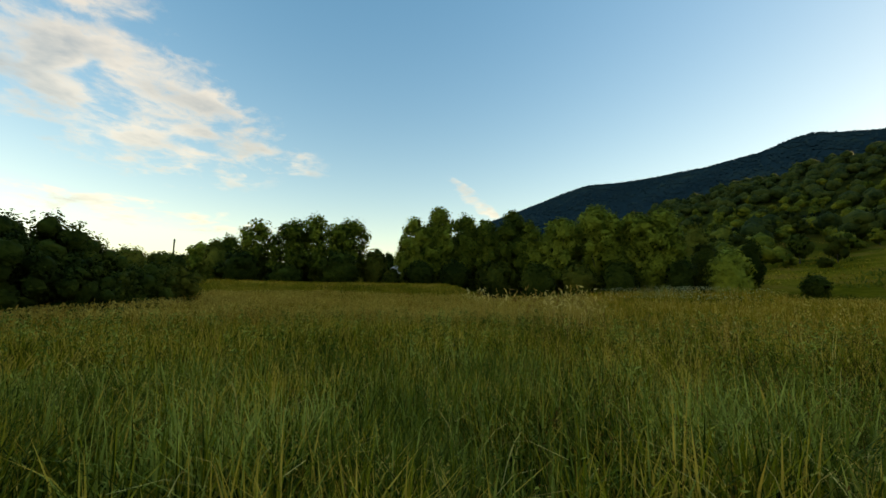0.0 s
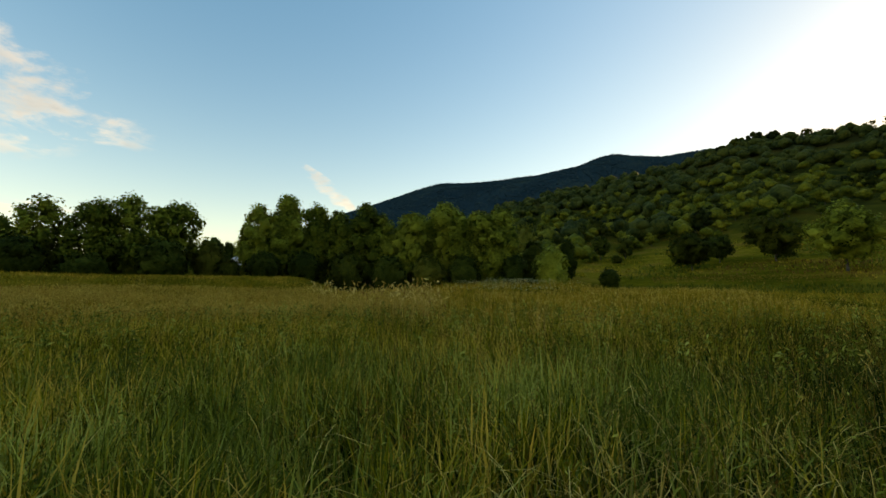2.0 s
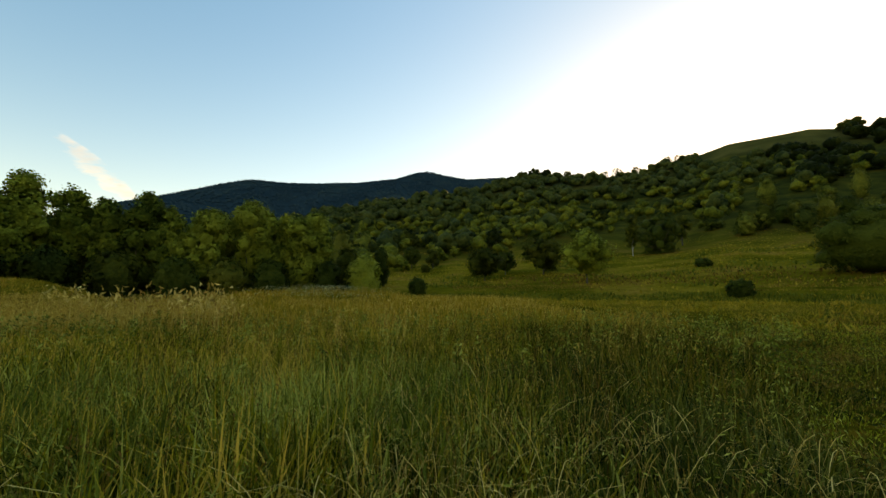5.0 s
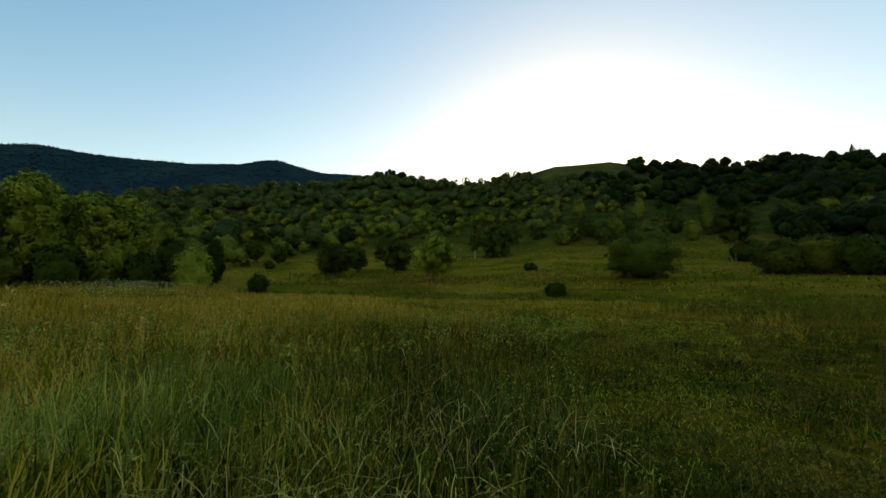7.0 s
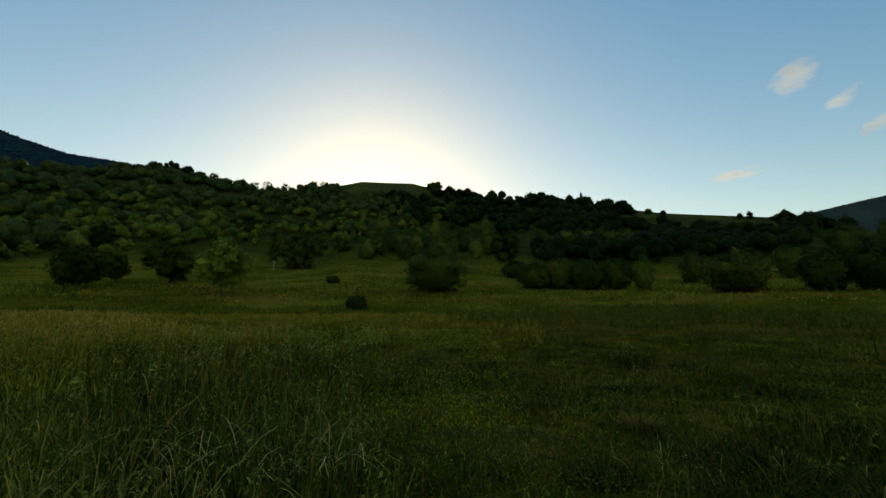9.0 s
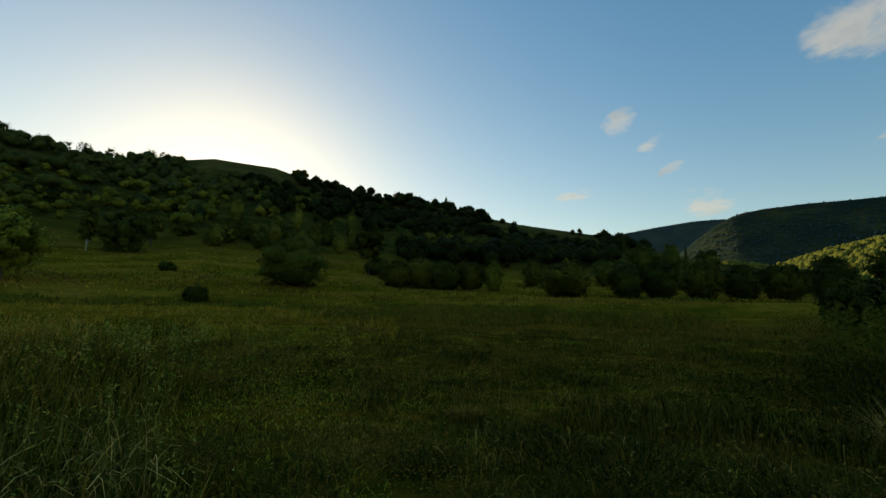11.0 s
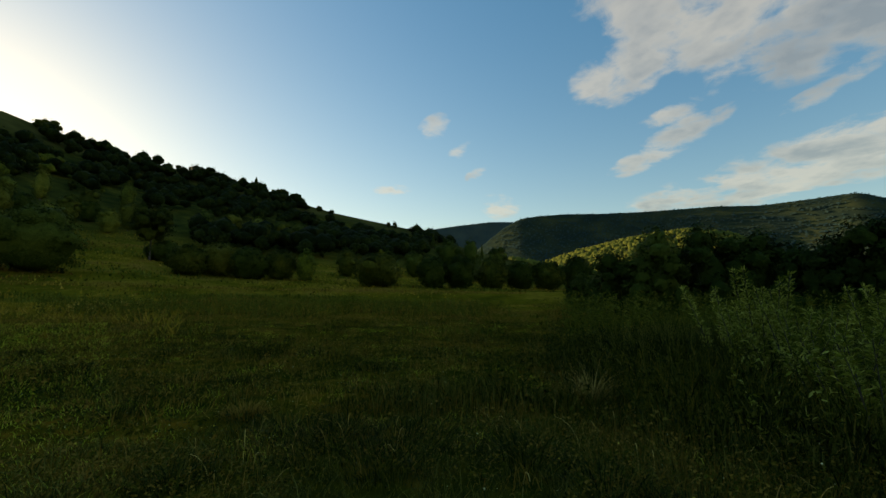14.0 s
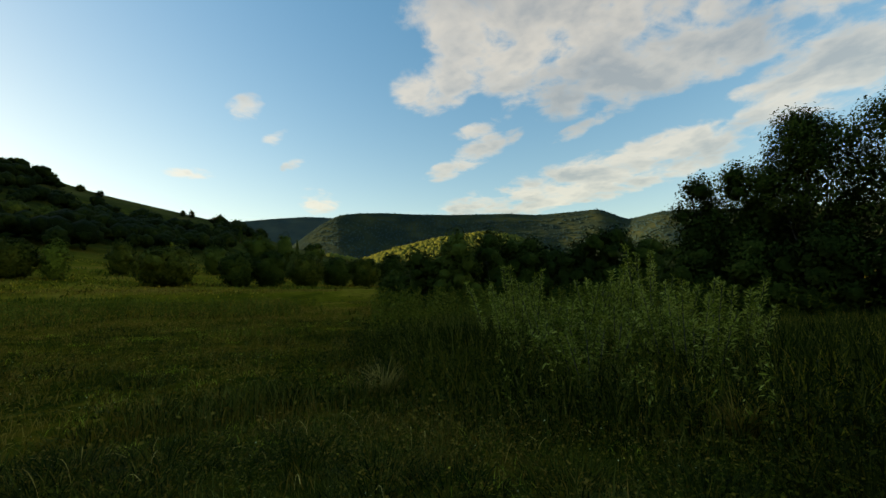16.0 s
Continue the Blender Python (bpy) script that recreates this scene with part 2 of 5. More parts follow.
ROOF = material("roof_sheet", [(0.45, 0.46, 0.48), (0.55, 0.56, 0.58), (0.66, 0.67, 0.69)], 0.4, 0.45, 3.0, "none")
PANE = material("window_pane", [(0.02, 0.02, 0.025), (0.03, 0.03, 0.035), (0.04, 0.04, 0.05)], 0.5, 0.15, 0.0, "none")


def ground_material():
    """Turf near by, pasture on the slope, dark woodland floor tinted with painted haze on the far ridges."""
    mat = bpy.data.materials.new("ground")
    mat.use_nodes = True
    nt = mat.node_tree
    nt.nodes.clear()
    N, L = nt.nodes.new, nt.links.new
    geo, pos = N("ShaderNodeNewGeometry"), N("ShaderNodeSeparateXYZ")
    L(geo.outputs["Position"], pos.inputs[0])

    def noise_at(s, d=6.0):
        n = N("ShaderNodeTexNoise")
        n.inputs["Scale"].default_value, n.inputs["Detail"].default_value = s, d
        L(geo.outputs["Position"], n.inputs["Vector"])
        return n.outputs["Fac"]

    def ramp(f, stops):
        r = N("ShaderNodeValToRGB")
        L(f, r.inputs[0])
        while len(r.color_ramp.elements) < len(stops):
            r.color_ramp.elements.new(0.5)
        for e, (p, c) in zip(r.color_ramp.elements, stops):
            e.position, e.color = p, (*c, 1)
        return r.outputs[0]

    def mix(f, a, b):
        n = N("ShaderNodeMix")
        n.data_type = "RGBA"
        L(f, n.inputs["Factor"])
        L(a, n.inputs["A"])
        L(b, n.inputs["B"])
        return n.outputs["Result"]

    dist = N("ShaderNodeVectorMath")
    dist.operation = "LENGTH"
    L(geo.outputs["Position"], dist.inputs[0])

    def span(a, b):
        n = N("ShaderNodeMapRange")
        n.inputs[1].default_value, n.inputs[2].default_value = a, b
        L(dist.outputs["Value"], n.inputs[0])
        return n.outputs[0]

    fine_turf = ramp(noise_at(2.2), [(0.3, (0.0164, 0.0217, 0.00262)), (0.5, (0.0387, 0.0448, 0.00412)), (0.68, (0.0946, 0.0688, 0.00897))])
    worn = ramp(noise_at(0.22), [(0.36, (0.55, 0.62, 0.5)), (0.5, (1.1, 1.02, 1.0)), (0.62, (2.2, 1.45, 1.2))])
    patch = N("ShaderNodeMix")
    patch.data_type, patch.blend_type = "RGBA", "MULTIPLY"
    patch.inputs["Factor"].default_value = 1.0
    L(fine_turf, patch.inputs["A"])
    L(worn, patch.inputs["B"])
    turf = patch.outputs["Result"]
    pasture = ramp(noise_at(0.09), [(0.33, (0.0936, 0.0827, 0.0072)), (0.47, (0.169, 0.128, 0.0108)), (0.56, (0.234, 0.158, 0.0163)), (0.68, (0.29, 0.158, 0.027))])
    tuft = ramp(noise_at(0.9), [(0.3, (0.55, 0.6, 0.5)), (0.7, (1.0, 1.0, 1.0))])
    mul = N("ShaderNodeMix")
    mul.data_type, mul.blend_type = "RGBA", "MULTIPLY"
    mul.inputs["Factor"].default_value = 1.0
    L(pasture, mul.inputs["A"])
    L(tuft, mul.inputs["B"])
    # mountain ground with the same haze painted in as its canopy
    haze_blue_wood = ramp(noise_at(0.012), [(0.35, (0.010, 0.031, 0.040)), (0.55, (0.014, 0.039, 0.048)), (0.7, (0.026, 0.054, 0.050))])
    col = mix(span(20, 48), turf, mul.outputs["Result"])
    # Woodland litter, kept dark to paint in the shade between the bushes.
    shaded_litter = ramp(noise_at(0.12), [(0.35, (0.022, 0.03, 0.008)), (0.55, (0.05, 0.054, 0.010)), (0.72, (0.10, 0.085, 0.014))])
    col = mix(span(130, 230), col, shaded_litter)
    heath = ramp(noise_at(0.05), [(0.35, (0.05, 0.052, 0.014)), (0.65, (0.10, 0.088, 0.024))])
    col = mix(span(396, 414), col, heath)
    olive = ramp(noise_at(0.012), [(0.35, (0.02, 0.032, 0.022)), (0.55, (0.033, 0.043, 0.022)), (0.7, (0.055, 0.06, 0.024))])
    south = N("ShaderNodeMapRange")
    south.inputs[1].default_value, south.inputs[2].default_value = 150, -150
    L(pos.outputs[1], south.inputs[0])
    col = mix(span(520, 700), col, mix(south.outputs[0], haze_blue_wood, olive))
    # farthest ridge: pale distance haze mixed into the ground colour
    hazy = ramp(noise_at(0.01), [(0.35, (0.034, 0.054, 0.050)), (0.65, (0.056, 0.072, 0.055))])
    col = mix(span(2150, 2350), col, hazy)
    b = N("ShaderNodeBsdfPrincipled")
    b.inputs["Roughness"].default_value, b.inputs["Specular IOR Level"].default_value = 1.0, 0.0
    L(col, b.inputs["Base Color"])
    bp = N("ShaderNodeBump")
    bp.inputs["Strength"].default_value, bp.inputs["Distance"].default_value = 0.6, 0.06
    L(noise_at(3.0), bp.inputs["Height"])
    L(bp.outputs[0], b.inputs["Normal"])
    L(b.outputs[0], N("ShaderNodeOutputMaterial").inputs["Surface"])
    return mat


# ---------------------------------------------------------------- mesh helpers
RNG = np.random.default_rng(7)


def mesh(name, v, f, mat, smooth=False, normals=None):
    v, f = np.asarray(v, np.float32).reshape(-1, 3), np.asarray(f, np.int32)
    me = bpy.data.meshes.new(name)
    n, k = f.shape
    me.vertices.add(len(v))
    me.vertices.foreach_set("co", v.ravel())
    me.loops.add(n * k)
    me.loops.foreach_set("vertex_index", f.ravel())
    me.polygons.add(n)
    me.polygons.foreach_set("loop_start", np.arange(0, n * k, k, dtype=np.int32))
    if smooth:
        me.polygons.foreach_set("use_smooth", np.ones(n, bool))
    me.materials.append(mat)
    me.update(calc_edges=True)
    if normals is not None:
        me.normals_split_custom_set_from_vertices(np.asarray(normals, np.float32))
    return me


def join(parts):
    vs, fs, k = [], [], 0
    for v, f in parts:
        vs.append(np.asarray(v, float).reshape(-1, 3))
        fs.append(np.asarray(f) + k)
        k += len(vs[-1])
    return np.concatenate(vs), np.concatenate(fs)


def part(name, vf, mat, parent, label="", smooth=False, normals=None):
    ob = new(name, mesh(name, *vf, mat, smooth, normals))
    ob.parent = parent
    return tagged(ob, label)


def stuff(name, vf, mat, label, category, normals=None):
    return tagged(new(name, mesh(name, *vf, mat, False, normals)), label, category, "", "stuff")


def unit(v):
    return v / np.maximum(np.linalg.norm(v, axis=-1, keepdims=True), 1e-9)


def blades(p, h, w, bend, seg=3, rng=RNG, lean=None):
    """Tapered, bent strips that stand on the points p."""
    n = len(p)
    a = rng.uniform(0, 2 * np.pi, n) if lean is None else lean
    d = np.stack([np.cos(a), np.sin(a), 0 * a], 1)
    b = a + np.pi / 2 + rng.uniform(-0.9, 0.9, n)
    s = np.stack([np.cos(b), np.sin(b), 0 * b], 1) * w[:, None] / 2
    rows = []
    for k in range(seg):
        u = k / seg
        c = p + d * (h * bend * u * u)[:, None]
        c[:, 2] += h * u * (1 - 0.35 * bend * u)
        g = 1 - 0.6 * u
        rows += [c - s * g, c + s * g]
    c = p + d * (h * bend)[:, None]
    c[:, 2] += h * (1 - 0.35 * bend)
    rows.append(c)
    v = np.stack(rows, 1)
    q = 2 * seg + 1
    f = []
    for k in range(seg - 1):
        f += [(2 * k, 2 * k + 1, 2 * k + 3), (2 * k, 2 * k + 3, 2 * k + 2)]
    f.append((q - 3, q - 2, q - 1))
    f = (np.arange(n)[:, None, None] * q + np.array(f)[None]).reshape(-1, 3)
    return v.reshape(-1, 3), f


def leaves(p, nrm, size, aspect=0.6, rng=RNG, hang=0.0, jit=0.42):
    """Folded lozenges round the points p, roughly facing nrm."""
    n = len(p)
    nrm = unit(nrm + rng.normal(0, jit, (n, 3)))
    t = rng.normal(0, 1, (n, 3))
    t[:, 2] -= hang
    u = unit(np.cross(nrm, np.cross(t, nrm)))
    v = np.cross(nrm, u)
    size = np.broadcast_to(size, n)[:, None]
    a, b = u * size * 0.5, v * size * 0.5 * aspect
    lift = nrm * size * 0.12
    q = np.stack([p - a, p + b + lift, p + a, p - b + lift], 1)
    f = (np.arange(n)[:, None, None] * 4 + np.array([(0, 2, 1), (0, 3, 2)])[None]).reshape(-1, 3)
    return q.reshape(-1, 3), f


def tube(pts, radii, sides=6):
    pts = np.asarray(pts, float)
    radii = np.broadcast_to(radii, len(pts))
    d = unit(np.gradient(pts, axis=0))
    ref = np.array([1.0, 0.03, 0.02]) if abs(d[:, 0]).mean() < 0.8 else np.array([0.02, 1.0, 0.03])
    u = unit(np.cross(d, ref))
    w = np.cross(d, u)
    a = np.linspace(0, 2 * np.pi, sides, endpoint=False)
    v = pts[:, None] + radii[:, None, None] * (np.cos(a)[None, :, None] * u[:, None] + np.sin(a)[None, :, None] * w[:, None])
    f = []
    for i in range(len(pts) - 1):
        for j in range(sides):
            k = (j + 1) % sides
            f.append((i * sides + j, i * sides + k, (i + 1) * sides + k, (i + 1) * sides + j))
    return v.reshape(-1, 3), np.array(f)


def box(x0, y0, z0, x1, y1, z1):
    v = [(x, y, z) for z in (z0, z1) for x, y in ((x0, y0), (x1, y0), (x1, y1), (x0, y1))]
    return np.array(v, float), np.array([(3, 2, 1, 0), (4, 5, 6, 7), (0, 1, 5, 4), (1, 2, 6, 5), (2, 3, 7, 6), (3, 0, 4, 7)])


# ---------------------------------------------------------------- the land
def wave(a, r, seed, octaves=3):
    g = np.random.default_rng(seed)
    out = 0
    for k in range(octaves):
        p = g.uniform(0, 6.28, 4)
        s = 2.0 ** k
        out = out + (np.sin(a * s + p[0] + 1.3 * np.sin(r * s * 0.7 + p[1])) + np.sin(r * s + p[2] + 1.1 * np.sin(a * s * 0.8 + p[3]))) / (2 * s)
    return out / 1.6


HILL = ([-180, -60, -30, -10, 0, 10, 20, 27, 35, 41, 48, 55, 60, 65, 70, 75, 80, 87, 92, 100, 105, 110, 115, 120, 126, 132, 136, 140, 148, 156, 175, 200, 260],
        [0.9, 0.9, 2.5, 4.4, 5.0, 6.4, 8.5, 10.3, 12, 13, 14, 15.3, 15.4, 14.9, 14.9, 15.7, 16.9, 16.9, 15.7, 14.6, 14.2, 13.6, 12.2, 11.1, 10.1, 9.0, 7.4, 6.2, 4.2, 2.8, 1.8, 1.5, 0.9])
MOUNTAIN = ([-40, -10, -7, 0, 5.9, 9, 12.8, 16.5, 19.4, 23.6, 26.9, 30, 32.9, 35.7, 38.3, 40.8, 42.6, 45.1, 48, 52.9, 56, 65, 80, 100, 115],
            [1, 3, 4, 7.5, 10.1, 11.1, 12.5, 13.8, 14.6, 14.6, 14.8, 15.1, 15.3, 15.7, 16.1, 16.9, 17.1, 16.6, 16.1, 16.2, 15.6, 14, 11, 7, 2])
RIDGE = ([136, 138.4, 139.7, 141.5, 143.2, 145.4, 148, 151.5, 156.2, 160, 164.9, 168.7, 172.5, 177, 180.5, 183.8, 187.7, 200, 215, 240],
         [3.2, 6.1, 7.1, 8.6, 9.9, 11.2, 11.5, 11.6, 11.4, 11.3, 11.25, 11.2, 10.8, 10.9, 11.0, 9.4, 10.0, 9, 7, 1])
FAR_RIDGE = ([116, 124, 131.8, 133.6, 136.9, 141.4, 144.7, 150, 156, 160], [3, 8.0, 9.5, 9.8, 10.3, 10.8, 10.75, 9, 5, 1])
SPUR = ([138, 144, 148.4, 153, 159.3, 165.6, 170, 175, 182], [1.5, 3.6, 5.4, 7.0, 8.4, 9.1, 8.2, 5.5, 1.5])




def tan_at(table, az):
    return np.tan(np.radians(np.interp(az, *table)))


def step(x):
    x = np.clip(x, 0, 1)
    return x * x * (3 - 2 * x)


def land(az, r):
    """Height of the ground at a heading in degrees and a distance in metres."""
    az = (np.asarray(az, float) + 180) % 360 - 180
    az = np.where(az < -100, az + 360, az)
    r = np.asarray(r, float)
    a = np.radians(az)
    x, y = r * np.sin(a), r * np.cos(a)
    z = 1.1 * step(r / 62) ** 1.2 + 1.7 * step((r - 58) / 14)
    z = z + 0.05 * wave(x * 0.5, y * 0.5, 3) * step(r / 6) + 0.15 * wave(x * 0.09, y * 0.09, 4) * step(r / 30)
    bank = step((az + 36) / 8) * step((8 - az) / 8)
    z = z + 2.0 * bank * np.exp(-((r - 53) / 8.0) ** 2)
    z = z + 0.9 * step((az - 14) / 8) * step((42 - az) / 6) * np.exp(-((r - 51) / 5.0) ** 2)
    ditch = step((az - 30) / 12) * step((145 - az) / 20)
    z = z - 0.5 * ditch * np.exp(-((r - 64) / 4.0) ** 2)
    # the near hill
    rc, r0 = 420.0, 70.0
    top = np.interp(az, *HILL)
    u = np.clip((r - r0) / (rc - r0), 0, 1)
    el = 1.0 + (top - 1.0) * u ** (0.82 + 0.10 * wave(a * 9, r * 0.004, 8))
    zh = EYE_Z + r * np.tan(np.radians(el))
    zc = EYE_Z + rc * np.tan(np.radians(top))
    zh = zh + (r * 0.010) * wave(x * 0.035, y * 0.035, 5) * step((r - 75) / 60) * step((rc - r) / 60)
    zh = np.where(r > rc, zc * np.exp(-((r - rc) / 260.0) ** 2) + 3, zh)
    z = np.where(r > r0, np.maximum(zh, 2.6), z)

    def ridge(table, far, start, back, rough, seed):
        t = tan_at(table, az)
        h = EYE_Z + far * t - 5.0
        u = np.clip((r - start) / (far - start), 0, 1)
        s = u ** (1.15 + rough * wave(a * 13, u * 2, seed))
        fall = np.exp(-(np.maximum(r - far, 0) / back) ** 2)
        return np.where(t > 0.03, h * s * fall, 0)

    z = np.maximum(z, ridge(SPUR, 760.0, 380.0, 200.0, 0.10, 11))
    z = np.maximum(z, ridge(MOUNTAIN, 1500.0, 650.0, 700.0, 0.35, 12))
    z = np.maximum(z, ridge(RIDGE, 2000.0, 1450.0, 700.0, 0.32, 13))
    z = np.maximum(z, ridge(FAR_RIDGE, 3000.0, 2300.0, 900.0, 0.3, 14))
    return z


def at(az, r, sink=0.0):
    a = radians(az)
    return Vector((r * math.sin(a), r * math.cos(a), float(land(az, r)) - sink))


def on_ground(x, y):
    return land(np.degrees(np.arctan2(x, y)), np.hypot(x, y))


SLOPE_R = np.concatenate([np.arange(40, 120, 1.0), np.arange(120, 421, 2.0)])


def up_slope(az, el):
    """How far off the ground at that heading rises to that angle over the eye."""
    e = np.degrees(np.arctan((land(np.full(len(SLOPE_R), az), SLOPE_R) - EYE_Z) / SLOPE_R))
    k = np.nonzero(e >= el)[0]
    return float(SLOPE_R[k[0]]) if len(k) else 420.0


def ground():
    rr = np.unique(np.concatenate([[0.3], np.geomspace(0.8, 420, 130), np.geomspace(424, 4600, 70), [760, 1500, 2000, 3000], np.linspace(400, 740, 10), np.linspace(1470, 1980, 14)]))
    aa = np.arange(0, 360, 1.0)
    A, R = np.meshgrid(aa, rr)
    Z = land(A, R)
    v = np.stack([R * np.sin(np.radians(A)), R * np.cos(np.radians(A)), Z], -1).reshape(-1, 3)
    n, k = len(aa), len(rr)
    i, j = np.meshgrid(np.arange(k - 1), np.arange(n), indexing="ij")
    f = np.stack([i * n + j, (i + 1) * n + j, (i + 1) * n + (j + 1) % n, i * n + (j + 1) % n], -1).reshape(-1, 4)
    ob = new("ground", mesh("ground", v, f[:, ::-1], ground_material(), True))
    hub = np.array([[0, 0, float(land(0, 0.3))]])
    ring = np.stack([np.arange(n), (np.arange(n) + 1) % n, np.full(n, n)], 1)
    cap = part("turf_centre", (np.concatenate([v[:n], hub]), ring[:, ::-1]), ob.data.materials[0], ob)
    return tagged(ob, "grassy valley floor rising into pasture slopes and wooded ridges", "ground", "", "structure")


ground()


# ---------------------------------------------------------------- woods and trees
def crown_points(lobes, clusters, per, spread, rng, shell=0.35):
    """Leaf places in bunches near the skins of ellipsoids (x, y, z, rx, ry, rz)."""
    lobes = np.asarray(lobes, float)
    area = (lobes[:, 3] * lobes[:, 4] + lobes[:, 3] * lobes[:, 5] + lobes[:, 4] * lobes[:, 5])
    pick = rng.choice(len(lobes), clusters, p=area / area.sum())
    d = unit(rng.normal(0, 1, (clusters, 3)))
    d[:, 2] = np.where(d[:, 2] < -0.8, -d[:, 2], d[:, 2])
    rad = 1 - shell * rng.random(clusters) ** 1.6 + rng.normal(0, 0.05, clusters)
    c = lobes[pick, :3] + d * lobes[pick, 3:] * rad[:, None]
    p = np.repeat(c, per, 0) + unit(rng.normal(0, 1, (clusters * per, 3))) * (rng.random((clusters * per, 1)) ** 0.5) * 1.7 * spread * np.repeat(rng.uniform(0.6, 1.3, clusters), per)[:, None]
    return p, np.repeat(d, per, 0) + np.array([0, 0, 0.35])


def lobes_for(h, rad, low, rng, count=20):
    """Overlapping ellipsoids that make up an uneven, rounded crown of that height and radius."""
    out, c, hz = [], low + (h - low) * 0.48, (h - low) / 2
    for k in range(count):
        zd = 1 - 2 * (k + 0.5) / count + rng.uniform(-0.1, 0.1)
        a = k * 2.4 + rng.uniform(-0.5, 0.5)
        q = rng.uniform(0.52, 0.8)
        w = math.sqrt(max(0.0, 1 - zd * zd)) * (1.0 if zd > -0.3 else 0.85)
        s = rad * rng.uniform(0.24, 0.44)
        out.append((math.cos(a) * w * rad * q, math.sin(a) * w * rad * q, c + zd * hz * min(q * 1.1, 0.7), s, s, min(s, hz * 0.6) * rng.uniform(0.8, 1.05)))
    out.append((0, 0, c, rad * 0.66, rad * 0.66, hz * 0.72))
    top = max(l[2] + l[5] for l in out)
    k = (h - low) / (top - low)
    return [(x, y, low + (z - low) * k, rx, ry, rz * k) for x, y, z, rx, ry, rz in out]


def dome_lobes(h, rad, rng, bumps=9):
    """One broad dome with low swellings on it, down to the ground, for a bush."""
    out = [(0, 0, h * 0.46, rad * 0.8, rad * 0.8, h * 0.48), (0, 0, h * 0.2, rad * 0.6, rad * 0.6, h * 0.22)]
    for k in range(bumps):
        a, e = k * 2.4 + rng.uniform(-0.4, 0.4), rng.uniform(-0.5, 1.2)
        w = math.cos(e) * rad * rng.uniform(0.5, 0.7)
        s = rad * rng.uniform(0.2, 0.36)
        out.append((math.cos(a) * w, math.sin(a) * w, h * 0.46 + math.sin(e) * h * rng.uniform(0.3, 0.42), s, s, s * 0.8))
    k = h / max(l[2] + l[5] for l in out)
    return [(x, y, z * k, rx, ry, rz * k) for x, y, z, rx, ry, rz in out]


BALLS = {}


def ball(sub):
    """Points and faces of a round triangle mesh."""
    if sub not in BALLS:
        bm = bmesh.new()
        bmesh.ops.create_icosphere(bm, subdivisions=sub, radius=1.0)
        BALLS[sub] = np.array([v.co[:] for v in bm.verts]), np.array([[v.index for v in f.verts] for f in bm.faces])
        bm.free()
    return BALLS[sub]


def lump(l, scale, rng, sub=2, rough=0.42):
    """The knobbly inner mass of twigs and leaves that fills one lobe of a crown."""
    v, f = ball(sub)
    swell = 0
    for k, amp in ((2.2, 1.0), (4.6, 0.6), (8.5, 0.4)):
        for _ in range(2):
            d = unit(rng.normal(0, 1, 3)) * k
            swell = swell + amp * (np.abs(np.sin(v @ d + rng.uniform(0, 6.28))) - 0.6)
    v = v * (scale * (1 + rough * swell / 1.6 + rng.normal(0, 0.05, len(v))))[:, None]
    return np.array(l[:3]) + v * np.array(l[3:]), f


def facing(v, f):
    """Smooth normals of a triangle mesh."""
    n, t = np.zeros_like(v), np.cross(v[f[:, 1]] - v[f[:, 0]], v[f[:, 2]] - v[f[:, 0]])
    for k in range(3):
        np.add.at(n, f[:, k], t)
    return unit(n)


def billows(v, lobes, mix=0.35):
    """Soft normals of a crown: out of the nearest lobe, blended with out of the whole."""
    lobes = np.asarray(lobes, float)
    near, out = np.full(len(v), 1e9), np.zeros((len(v), 3))
    for l in lobes:
        q = (v - l[:3]) / l[3:]
        d = np.linalg.norm(q, axis=1)
        ok = d < near
        near[ok] = d[ok]
        out[ok] = (q / l[3:])[ok]
    mid = lobes[:, :3].mean(0)
    return unit(unit(out) * (1 - mix) + unit(v - mid) * mix + np.array([0, 0, -0.05]))


def tilted(vf, soft, own=0.55):
    """The crown's soft normals, disturbed by the tilt of each leaf."""
    n = facing(*vf)
    n = n * np.where((n * soft).sum(1) < 0, -1.0, 1.0)[:, None]
    return unit(soft + own * n)


